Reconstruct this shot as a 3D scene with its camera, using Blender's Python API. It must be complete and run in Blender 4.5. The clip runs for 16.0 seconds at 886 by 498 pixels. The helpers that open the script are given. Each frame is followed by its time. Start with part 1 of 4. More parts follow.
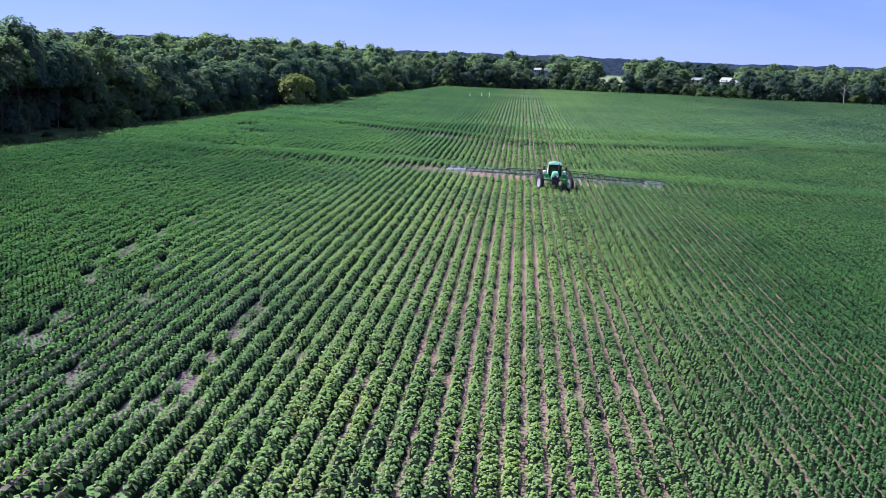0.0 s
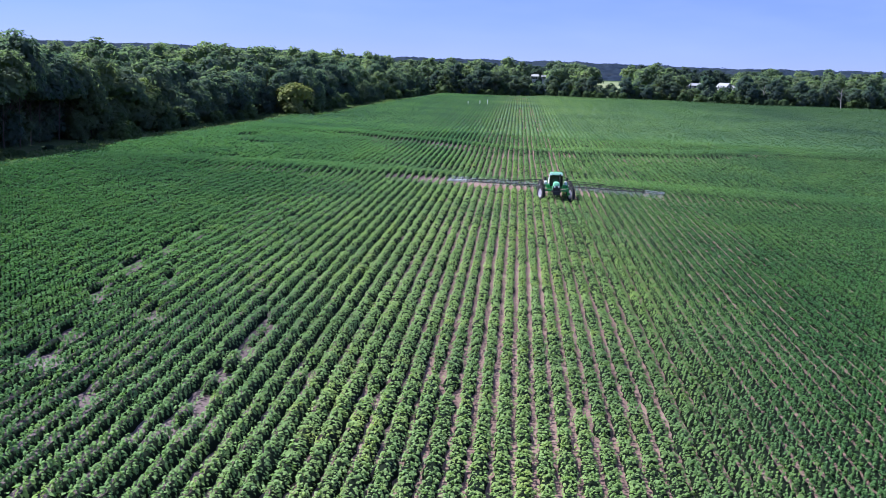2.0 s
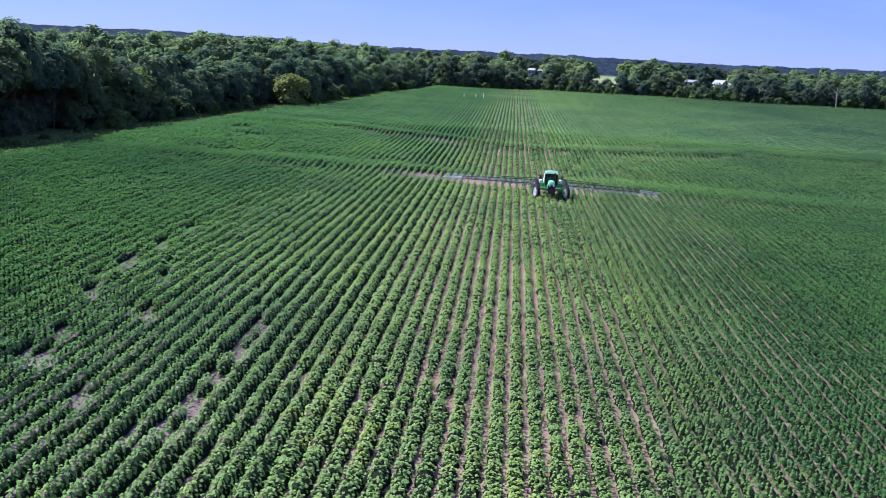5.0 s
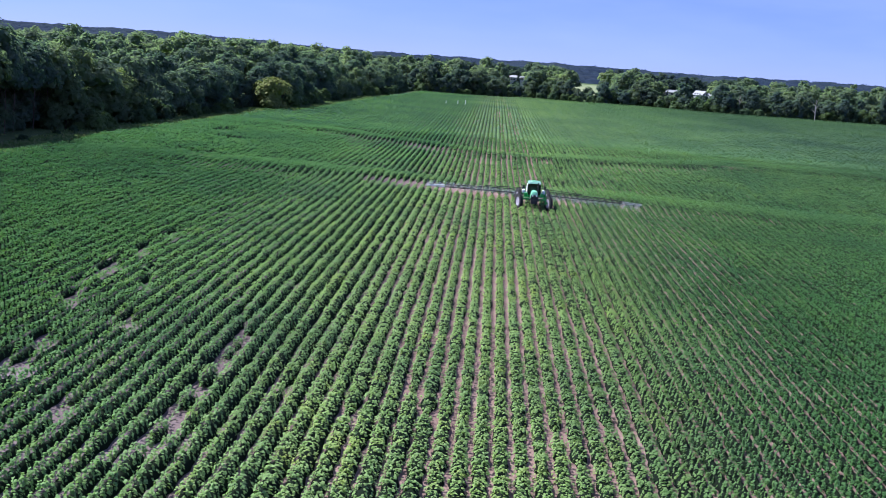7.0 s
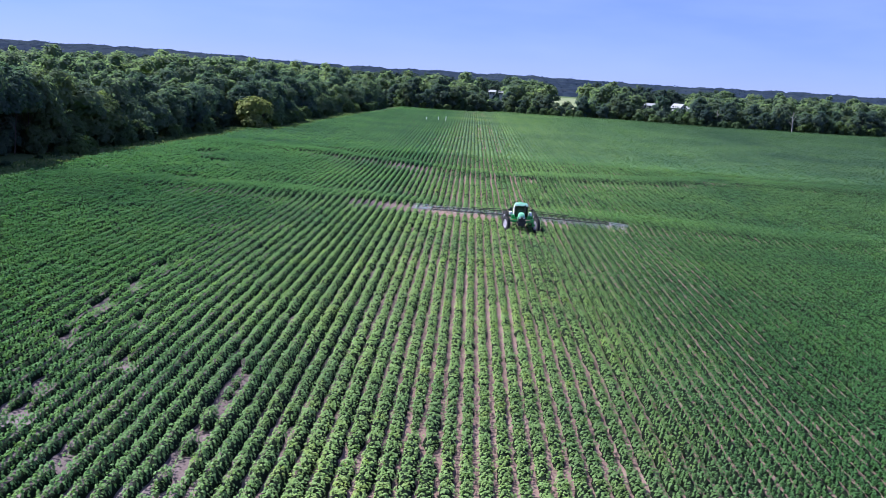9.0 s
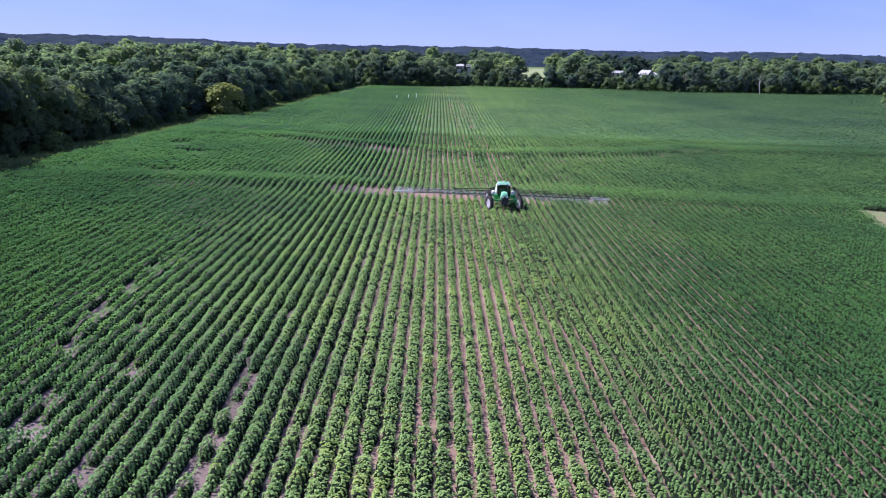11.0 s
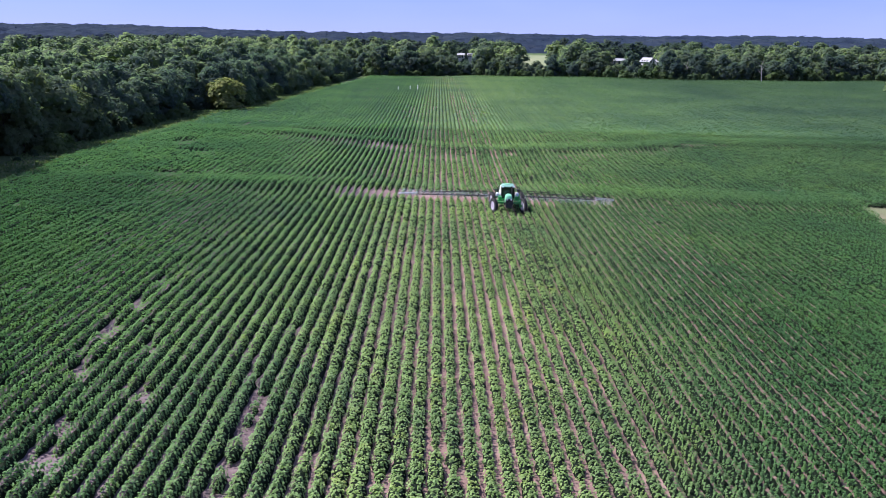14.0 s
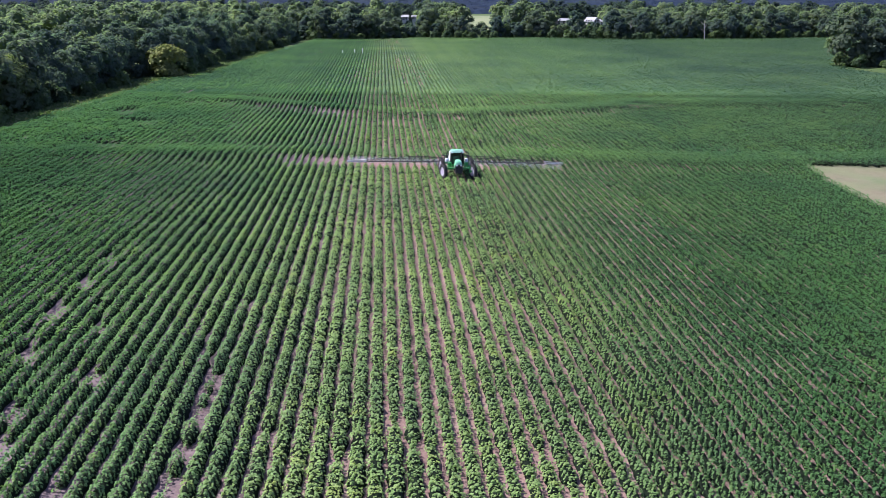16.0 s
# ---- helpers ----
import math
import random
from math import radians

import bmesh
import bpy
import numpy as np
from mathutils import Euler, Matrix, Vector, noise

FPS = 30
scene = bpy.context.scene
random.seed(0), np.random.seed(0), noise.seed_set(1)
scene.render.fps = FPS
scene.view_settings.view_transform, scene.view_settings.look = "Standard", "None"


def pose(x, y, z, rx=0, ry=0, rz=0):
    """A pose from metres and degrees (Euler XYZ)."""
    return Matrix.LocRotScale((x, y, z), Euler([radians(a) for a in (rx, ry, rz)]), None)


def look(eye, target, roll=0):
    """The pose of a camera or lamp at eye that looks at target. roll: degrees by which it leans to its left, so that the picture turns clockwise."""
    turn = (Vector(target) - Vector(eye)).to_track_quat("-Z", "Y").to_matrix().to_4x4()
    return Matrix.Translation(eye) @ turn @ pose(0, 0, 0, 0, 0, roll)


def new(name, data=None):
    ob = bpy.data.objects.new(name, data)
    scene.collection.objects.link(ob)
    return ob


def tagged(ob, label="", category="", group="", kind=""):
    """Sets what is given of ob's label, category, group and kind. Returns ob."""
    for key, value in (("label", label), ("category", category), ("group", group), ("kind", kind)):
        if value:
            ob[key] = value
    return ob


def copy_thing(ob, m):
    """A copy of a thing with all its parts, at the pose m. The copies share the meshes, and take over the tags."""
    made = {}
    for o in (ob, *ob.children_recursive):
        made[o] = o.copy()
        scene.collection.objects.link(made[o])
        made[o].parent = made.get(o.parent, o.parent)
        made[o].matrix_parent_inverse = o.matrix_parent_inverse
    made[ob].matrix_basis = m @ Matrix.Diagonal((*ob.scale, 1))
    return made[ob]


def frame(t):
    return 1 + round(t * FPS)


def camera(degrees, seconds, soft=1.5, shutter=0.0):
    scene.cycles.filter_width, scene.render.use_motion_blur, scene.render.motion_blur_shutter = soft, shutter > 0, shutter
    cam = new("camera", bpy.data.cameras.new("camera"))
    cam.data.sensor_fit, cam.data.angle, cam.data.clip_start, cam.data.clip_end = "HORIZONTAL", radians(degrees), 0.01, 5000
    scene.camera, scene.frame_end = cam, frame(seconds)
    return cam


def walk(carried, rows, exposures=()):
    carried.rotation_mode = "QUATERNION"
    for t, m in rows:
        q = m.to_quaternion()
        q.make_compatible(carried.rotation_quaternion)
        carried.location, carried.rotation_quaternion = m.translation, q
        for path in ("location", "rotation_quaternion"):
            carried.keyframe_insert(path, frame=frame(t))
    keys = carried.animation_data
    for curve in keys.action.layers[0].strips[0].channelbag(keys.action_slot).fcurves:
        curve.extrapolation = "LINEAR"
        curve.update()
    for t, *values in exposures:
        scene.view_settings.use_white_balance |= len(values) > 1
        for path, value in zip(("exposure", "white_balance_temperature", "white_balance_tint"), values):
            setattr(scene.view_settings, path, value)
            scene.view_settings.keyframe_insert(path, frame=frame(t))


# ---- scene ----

# ---- camera ----
GRADE = (0.9, 5620, 12)
LENS = 45.26
# seconds, x, y, z, heading, pitch, lean
PATH = [
    (0.0, 0.80, 0.34, 13.53, 3.83, -9.79, 2.50),
    (0.5, 0.68, 0.28, 13.66, 5.03, -9.63, 1.79),
    (1.0, 0.71, 0.26, 13.83, 4.98, -9.88, 2.23),
    (1.5, 0.57, 0.23, 14.00, 3.96, -9.50, 4.27),
    (2.0, 0.34, 0.14, 14.10, 3.71, -9.49, 2.19),
    (2.5, 0.24, 0.04, 14.29, 4.55, -9.85, -0.63),
    (3.0, 0.20, -0.00, 14.42, 5.06, -9.95, -1.15),
    (3.5, 0.27, 0.01, 14.60, 4.47, -9.85, 1.38),
    (4.0, 0.28, 0.02, 14.65, 4.12, -10.18, 2.30),
    (6.5, -0.01, 0.43, 14.89, 2.25, -9.50, 4.33),
    (7.0, -0.16, 0.49, 15.00, 2.16, -9.62, 4.28),
    (7.5, -0.40, 0.50, 15.14, 2.34, -9.37, 2.48),
    (8.0, -0.59, 0.57, 15.37, 2.98, -9.29, 2.31),
    (8.5, -0.89, 0.63, 15.65, 1.05, -9.32, 3.63),
    (9.0, -1.14, 0.70, 16.00, 1.07, -8.87, 3.78),
    (9.5, -1.46, 0.61, 16.16, 1.08, -9.01, 3.97),
    (12.0, -2.83, 0.44, 17.38, -0.42, -10.74, -0.95),
    (12.5, -2.88, 0.44, 17.68, 0.23, -10.76, -1.43),
    (13.0, -2.86, 0.43, 17.98, -0.12, -10.89, 1.31),
    (13.5, -2.78, 0.50, 18.26, 0.23, -10.33, 0.74),
    (14.0, -2.78, 0.63, 18.55, -0.40, -10.97, 0.89),
    (14.5, -2.90, 0.80, 18.80, -0.73, -10.08, 0.47),
    (15.0, -3.00, 0.93, 18.93, -3.07, -10.72, 0.50),
    (15.5, -3.05, 1.02, 18.92, -2.26, -11.56, -1.40),
    (16.0, -3.03, 1.15, 18.92, -3.26, -12.97, 0.17),
]


def flown(t, x, y, z, heading, pitch, lean):
    return t, pose(x, y, z, 90 + pitch, 0, heading) @ pose(0, 0, 0, 0, 0, lean)


cam = camera(LENS, 16.0, soft=0.8)
walk(cam, [flown(*r) for r in PATH], [(0, *GRADE), (9, *GRADE), (12, 0.9, 5880, 20), (16, 0.9, 5880, 20)])

# ---- light ----
SUN_ELEV, SUN_AZ = radians(50), radians(-72)   # azimuth from +y towards +x
world = bpy.data.worlds.new("world")
scene.world = world
world.use_nodes = True
wn = world.node_tree.nodes
sky = wn.new("ShaderNodeTexSky")
sky.sky_type = "NISHITA"
sky.sun_disc = False
sky.sun_elevation = SUN_ELEV
sky.sun_rotation = SUN_AZ
sky.altitude = 2500
sky.air_density, sky.dust_density, sky.ozone_density = 1.0, 0.0, 5.0
wn["Background"].inputs["Strength"].default_value = 0.041
haze = wn.new("ShaderNodeMix")
haze.data_type, haze.blend_type = "RGBA", "MULTIPLY"
haze.inputs[0].default_value = 1.0
haze.inputs[7].default_value = (1.02, 1.0, 1.78, 1)
world.node_tree.links.new(sky.outputs["Color"], haze.inputs[6])
# thin high haze and faint wisps of cloud
veil = wn.new("ShaderNodeMix")
veil.data_type = "RGBA"
veil.inputs[7].default_value = (6.6, 8.0, 14.0, 1)
where = wn.new("ShaderNodeTexCoord")
stretch = wn.new("ShaderNodeMapping")
stretch.inputs["Scale"].default_value = (2.0, 2.0, 9.0)
wisps = wn.new("ShaderNodeTexNoise")
wisps.inputs["Scale"].default_value, wisps.inputs["Detail"].default_value = 2.6, 5.0
thick = wn.new("ShaderNodeMapRange")
thick.inputs["From Min"].default_value, thick.inputs["From Max"].default_value = 0.35, 0.75
thick.inputs["To Min"].default_value, thick.inputs["To Max"].default_value = 0.25, 0.6
for a, b in ((where.outputs["Generated"], stretch.inputs["Vector"]), (stretch.outputs["Vector"], wisps.inputs["Vector"]),
             (wisps.outputs["Fac"], thick.inputs["Value"]), (thick.outputs["Result"], veil.inputs[0]),
             (haze.outputs[2], veil.inputs[6]), (veil.outputs[2], wn["Background"].inputs["Color"])):
    world.node_tree.links.new(a, b)
sun = new("sun", bpy.data.lights.new("sun", "SUN"))
sun.data.energy, sun.data.angle, sun.data.color = 5.0, radians(0.55), (1.0, 0.96, 0.9)
sun_dir = Vector((math.sin(SUN_AZ) * math.cos(SUN_ELEV), math.cos(SUN_AZ) * math.cos(SUN_ELEV), math.sin(SUN_ELEV)))
sun.matrix_world = look(sun_dir * 300, (0, 0, 0))


# ---- materials ----
def nodes_of(name):
    m = bpy.data.materials.new(name)
    m.use_nodes = True
    t = m.node_tree
    return m, t, t.nodes["Principled BSDF"]


def ramp(t, fac, stops):
    r = t.nodes.new("ShaderNodeValToRGB")
    e = r.color_ramp.elements
    while len(e) < len(stops):
        e.new(0.5)
    for el, (p, c) in zip(e, stops):
        el.position, el.color = p, (*c, 1)
    t.links.new(fac, r.inputs["Fac"])
    return r.outputs["Color"]


def noise_of(t, scale, detail=3.0, rough=0.6, vector=None):
    n = t.nodes.new("ShaderNodeTexNoise")
    n.inputs["Scale"].default_value, n.inputs["Detail"].default_value = scale, detail
    n.inputs["Roughness"].default_value = rough
    if vector is None:
        vector = t.nodes.new("ShaderNodeNewGeometry").outputs["Position"]
    t.links.new(vector, n.inputs["Vector"])
    return n.outputs["Fac"]


def mix(t, fac, a, b, mode="MIX"):
    m = t.nodes.new("ShaderNodeMix")
    m.data_type, m.blend_type = "RGBA", mode
    for sock, v in ((m.inputs[0], fac), (m.inputs[6], a), (m.inputs[7], b)):
        if isinstance(v, bpy.types.NodeSocket):
            t.links.new(v, sock)
        elif isinstance(v, (int, float)):
            sock.default_value = v
        else:
            sock.default_value = (*v, 1)
    return m.outputs[2]


def bump(t, bsdf, height, strength, distance):
    b = t.nodes.new("ShaderNodeBump")
    b.inputs["Strength"].default_value, b.inputs["Distance"].default_value = strength, distance
    t.links.new(height, b.inputs["Height"])
    t.links.new(b.outputs["Normal"], bsdf.inputs["Normal"])


def leafy(name, dark, mid, light, patch=0.05, per_object=0.5, gloss=0.5, tint=None, lo=0.35, hi=0.7, pale=False, thin=0.34, clump=0.0):
    """Foliage: each leaf its own green, drifting over the place, with a few yellowed ones."""
    m, t, b = nodes_of(name)
    g = t.nodes.new("ShaderNodeNewGeometry")
    col = ramp(t, g.outputs["Random Per Island"], [(0.0, dark), (0.55, mid), (1.0, light)])
    big = ramp(t, noise_of(t, patch, 3), [(lo, (0.72, 0.76, 0.8)), (hi, tint or (1.2, 1.15, 0.95))])
    col = mix(t, 1.0, col, big, "MULTIPLY")
    if clump:  # sprays of fresher and of duller leaves
        col = mix(t, 1.0, col, ramp(t, noise_of(t, clump, 4, 0.65), [(0.36, (0.78, 0.84, 0.86)), (0.52, (1.0, 1.0, 1.0)), (0.7, (1.28, 1.14, 0.95))]), "MULTIPLY")
    if pale:   # crop colour scaled across the field: pale and yellow mid-field, darker both sides
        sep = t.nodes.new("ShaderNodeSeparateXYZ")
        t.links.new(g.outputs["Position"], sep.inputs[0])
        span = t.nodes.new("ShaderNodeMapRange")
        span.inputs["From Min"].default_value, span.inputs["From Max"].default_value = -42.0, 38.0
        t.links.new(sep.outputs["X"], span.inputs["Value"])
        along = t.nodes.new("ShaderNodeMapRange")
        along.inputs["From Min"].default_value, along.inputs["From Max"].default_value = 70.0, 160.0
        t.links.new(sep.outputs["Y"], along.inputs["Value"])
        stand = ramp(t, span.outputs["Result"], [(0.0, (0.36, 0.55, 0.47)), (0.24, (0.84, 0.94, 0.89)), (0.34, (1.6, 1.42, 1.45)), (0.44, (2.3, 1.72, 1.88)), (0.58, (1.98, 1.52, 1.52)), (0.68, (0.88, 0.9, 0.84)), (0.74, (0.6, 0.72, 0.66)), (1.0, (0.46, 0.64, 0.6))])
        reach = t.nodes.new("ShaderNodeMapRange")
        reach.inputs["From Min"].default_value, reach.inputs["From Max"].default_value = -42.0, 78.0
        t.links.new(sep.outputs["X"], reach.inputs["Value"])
        # far crop is bluer, with distance haze put into its colour
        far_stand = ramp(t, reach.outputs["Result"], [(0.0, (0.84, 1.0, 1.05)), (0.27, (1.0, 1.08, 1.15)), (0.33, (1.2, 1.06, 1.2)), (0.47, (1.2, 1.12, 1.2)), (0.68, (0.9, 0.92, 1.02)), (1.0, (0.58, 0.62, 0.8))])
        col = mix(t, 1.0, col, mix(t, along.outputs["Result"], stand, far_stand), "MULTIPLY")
        far_dulling = t.nodes.new("ShaderNodeMapRange")        # dulled past the second terrace: stands in for haze and missing gap shade
        far_dulling.inputs["From Min"].default_value, far_dulling.inputs["From Max"].default_value = 185.0, 225.0
        t.links.new(sep.outputs["Y"], far_dulling.inputs["Value"])
        col = mix(t, 1.0, col, ramp(t, far_dulling.outputs["Result"], [(0.0, (1.0, 1.0, 1.0)), (1.0, (0.86, 0.8, 0.9))]), "MULTIPLY")
        col = mix(t, 1.0, col, ramp(t, noise_of(t, 0.5, 4, 0.7), [(0.36, (0.86, 0.92, 0.95)), (0.55, (1.0, 1.0, 1.0)), (0.72, (1.3, 1.1, 0.8))]), "MULTIPLY")
    if per_object:
        o = t.nodes.new("ShaderNodeObjectInfo")
        hue = ramp(t, o.outputs["Random"], [(0.0, (0.6, 0.68, 0.74)), (0.35, (0.85, 0.9, 0.95)), (0.7, (1.06, 1.04, 0.95)), (1.0, (1.22, 1.16, 0.88))])
        col = mix(t, per_object, col, mix(t, 1.0, col, hue, "MULTIPLY"))
    t.links.new(col, b.inputs["Base Color"])
    b.inputs["Roughness"].default_value = gloss
    b.inputs["Specular IOR Level"].default_value = 0.1
    # light that comes through the leaves
    tr = t.nodes.new("ShaderNodeBsdfTranslucent")
    t.links.new(mix(t, 1.0, col, (1.25, 1.4, 0.8), "MULTIPLY"), tr.inputs["Color"])
    ms = t.nodes.new("ShaderNodeMixShader")
    ms.inputs[0].default_value = thin
    t.links.new(b.outputs[0], ms.inputs[1])
    t.links.new(tr.outputs[0], ms.inputs[2])
    t.links.new(ms.outputs[0], t.nodes["Material Output"].inputs["Surface"])
    return m


def painted(name, color, rough=0.4, metal=0.0, dirt=(0.25, 0.2, 0.15), amount=0.35, scale=3.0):
    m, t, b = nodes_of(name)
    n = noise_of(t, scale, 5, 0.65)
    d = ramp(t, n, [(0.42, (0, 0, 0)), (0.75, (amount, amount, amount))])
    t.links.new(mix(t, d, color, dirt), b.inputs["Base Color"])
    b.inputs["Roughness"].default_value, b.inputs["Metallic"].default_value = rough, metal
    return m


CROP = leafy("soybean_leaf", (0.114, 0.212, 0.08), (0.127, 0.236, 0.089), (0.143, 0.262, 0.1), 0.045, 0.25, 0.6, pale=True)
# near-black green that paints the shade inside the rows
ROW_SHADE = leafy("soybean_row_shade", (0.01, 0.018, 0.009), (0.013, 0.023, 0.011), (0.016, 0.027, 0.013), 0.1, 0.0, 0.7)
TREE = leafy("tree_leaf", (0.126, 0.17, 0.136), (0.144, 0.194, 0.155), (0.162, 0.216, 0.172), 0.04, 1.0, 0.7, thin=0.6, clump=0.3)
# TREE's leaf darkened and blued, painting shade and haze on the far line
SHADED_TREE = leafy("tree_leaf_shaded", (0.096, 0.132, 0.118), (0.11, 0.151, 0.134), (0.125, 0.17, 0.149), 0.04, 1.0, 0.7, thin=0.55, clump=0.3)
# in-between blue-green, with some distance haze put into the leaf colour
HAZED_WOOD = leafy("hazed_wood_leaf", (0.046, 0.067, 0.064), (0.056, 0.081, 0.077), (0.067, 0.096, 0.09), 0.02, 0.0, 0.8, thin=0.5, clump=0.06)
PALE_TREE = leafy("pale_tree_leaf", (0.152, 0.192, 0.112), (0.174, 0.22, 0.127), (0.197, 0.247, 0.143), 0.06, 0.6, 0.7, thin=0.56, clump=0.3)
SHRUB = leafy("shrub_leaf", (0.07, 0.11, 0.05), (0.085, 0.13, 0.06), (0.105, 0.155, 0.07), 0.08, 0.8, 0.6, thin=0.42)
GOLD = leafy("yellow_leaf", (0.15, 0.175, 0.06), (0.2, 0.23, 0.08), (0.26, 0.28, 0.1), 0.1, 0.0, 0.6, clump=0.5)
GRASS = leafy("meadow_grass", (0.1, 0.16, 0.06), (0.14, 0.21, 0.085), (0.24, 0.26, 0.14), 0.1, 0.0, 0.7)
# the blue here is aerial haze painted into the leaves
HAZED_FARWOOD = leafy("far_haze_leaf", (0.04, 0.059, 0.102), (0.045, 0.066, 0.112), (0.05, 0.073, 0.122), 0.012, 0.0, 0.8, thin=0.5, clump=0.03)
BARK = painted("bark", (0.12, 0.09, 0.065), 0.9, 0, (0.05, 0.04, 0.03), 0.8, 6.0)
DEADBARK = painted("dead_bark", (0.4, 0.37, 0.33), 0.9, 0, (0.2, 0.17, 0.14), 0.6, 3.0)


def ground_material():
    m, t, b = nodes_of("field_soil")
    pos = t.nodes.new("ShaderNodeNewGeometry").outputs["Position"]
    soil = ramp(t, noise_of(t, 0.35, 6, 0.7), [(0.3, (0.18, 0.118, 0.1)), (0.52, (0.27, 0.175, 0.145)), (0.75, (0.37, 0.26, 0.22))])
    sep = t.nodes.new("ShaderNodeSeparateXYZ")
    t.links.new(pos, sep.inputs[0])
    span = t.nodes.new("ShaderNodeMapRange")
    span.inputs["From Min"].default_value, span.inputs["From Max"].default_value = -12.0, -3.0
    t.links.new(sep.outputs["X"], span.inputs["Value"])
    soil = mix(t, 1.0, soil, ramp(t, span.outputs["Result"], [(0.0, (0.66, 0.76, 0.92)), (1.0, (1.0, 1.0, 1.0))]), "MULTIPLY")   # greyer soil beside the wood
    clods = ramp(t, noise_of(t, 9.0, 4, 0.7), [(0.3, (0.7, 0.68, 0.66)), (0.65, (1.08, 1.06, 1.05))])
    soil = mix(t, 1.0, soil, clods, "MULTIPLY")
    grass = ramp(t, noise_of(t, 0.12, 6, 0.7), [(0.3, (0.05, 0.085, 0.03)), (0.5, (0.075, 0.12, 0.035)), (0.7, (0.13, 0.16, 0.055))])
    grass = mix(t, 1.0, grass, ramp(t, noise_of(t, 3.0, 4, 0.7), [(0.3, (0.6, 0.62, 0.6)), (0.7, (1.15, 1.12, 1.1))]), "MULTIPLY")
    a = t.nodes.new("ShaderNodeAttribute")
    a.attribute_name = "cover"
    hay = ramp(t, noise_of(t, 0.05, 4, 0.6), [(0.35, (0.16, 0.2, 0.09)), (0.65, (0.25, 0.26, 0.14))])
    mown = t.nodes.new("ShaderNodeAttribute")
    mown.attribute_name = "mown"
    cover = mix(t, mown.outputs["Fac"], grass, hay)
    t.links.new(mix(t, a.outputs["Fac"], soil, cover), b.inputs["Base Color"])
    b.inputs["Roughness"].default_value = 0.95
    b.inputs["Specular IOR Level"].default_value = 0.2
    bump(t, b, noise_of(t, 7.0, 5, 0.7), 0.7, 0.08)
    return m


SOIL = ground_material()


# ---- mesh helpers ----
def solid(name, verts, faces, material, smooth=False):
    """A mesh from arrays: verts (n, 3), faces (m, 3 or 4)."""
    verts, faces = np.asarray(verts, np.float32), np.asarray(faces, np.int32)
    me = bpy.data.meshes.new(name)
    k = faces.shape[1]
    me.vertices.add(len(verts))
    me.vertices.foreach_set("co", verts.ravel())
    me.loops.add(faces.size)
    me.loops.foreach_set("vertex_index", faces.ravel())
    me.polygons.add(len(faces))
    me.polygons.foreach_set("loop_start", np.arange(0, faces.size, k, dtype=np.int32))
    if smooth:
        me.polygons.foreach_set("use_smooth", np.ones(len(faces), bool))
    me.materials.append(material)
    me.update(calc_edges=True)
    return me


def part(name, bm, material, parent, label=""):
    """One mesh object under a thing or a part, placed from its parent's origin."""
    me = bpy.data.meshes.new(name)
    bm.normal_update()
    bm.to_mesh(me)
    bm.free()
    me.materials.append(material)
    ob = new(name, me)
    ob.parent = parent
    if label:
        tagged(ob, label)
    return ob


def box(bm, cx, cy, cz, sx, sy, sz, bevel=0.0, taper=1.0, rot=None):
    """A bevelled block; taper narrows its top."""
    r = bmesh.ops.create_cube(bm, size=1.0)
    vs = r["verts"]
    for v in vs:
        k = taper if v.co.z > 0 else 1.0
        v.co = Vector((v.co.x * sx * k, v.co.y * sy * k, v.co.z * sz))
    if bevel:
        es = list({e for v in vs for e in v.link_edges})
        vs = list({v for f in bmesh.ops.bevel(bm, geom=es, offset=bevel, segments=2, affect="EDGES", profile=0.6)["faces"] for v in f.verts} | {v for v in vs if v.is_valid})
    m = Matrix.Translation((cx, cy, cz)) @ (rot or Matrix())
    bmesh.ops.transform(bm, matrix=m, verts=vs)


def tube(bm, a, b, r0, r1=None, n=8):
    """A round bar from a to b."""
    a, b = Vector(a), Vector(b)
    r1 = r0 if r1 is None else r1
    d = b - a
    m = Matrix.Translation((a + b) / 2) @ d.to_track_quat("Z", "Y").to_matrix().to_4x4()
    bmesh.ops.create_cone(bm, cap_ends=True, segments=n, radius1=r0, radius2=r1, depth=d.length, matrix=m)


def lathe(bm, profile, axis_x=True, n=24, offset=(0, 0, 0)):
    """Turns (along, radius) pairs about the x axis."""
    rings = []
    for along, rad in profile:
        rings.append([bm.verts.new((offset[0] + along, offset[1] + rad * math.cos(2 * math.pi * i / n), offset[2] + rad * math.sin(2 * math.pi * i / n))) for i in range(n)])
    for p, q in zip(rings, rings[1:]):
        for i in range(n):
            bm.faces.new((p[i], p[(i + 1) % n], q[(i + 1) % n], q[i]))
    bmesh.ops.recalc_face_normals(bm, faces=bm.faces[:])


def leaves(centres, normals, size, rng, squash=0.75):
    """One four-sided leaf at each place, facing roughly along its normal."""
    n = len(centres)
    normals = normals / np.maximum(np.linalg.norm(normals, axis=1, keepdims=True), 1e-6)
    ref = rng.normal(size=(n, 3))
    a = np.cross(normals, ref)
    a /= np.maximum(np.linalg.norm(a, axis=1, keepdims=True), 1e-6)
    b = np.cross(normals, a)
    s = (np.broadcast_to(size, (n,)) * rng.uniform(0.65, 1.35, n))[:, None]
    droop = normals * s * 0.2
    c = [centres - a * s - droop, centres - b * s * squash * rng.uniform(0.7, 1.2, (n, 1)) + droop * 0.6,
         centres + a * s - droop, centres + b * s * squash * rng.uniform(0.7, 1.2, (n, 1)) + droop * 0.6]
    v = np.stack(c, 1).reshape(-1, 3)
    return v, np.arange(4 * n, dtype=np.int32).reshape(-1, 4)


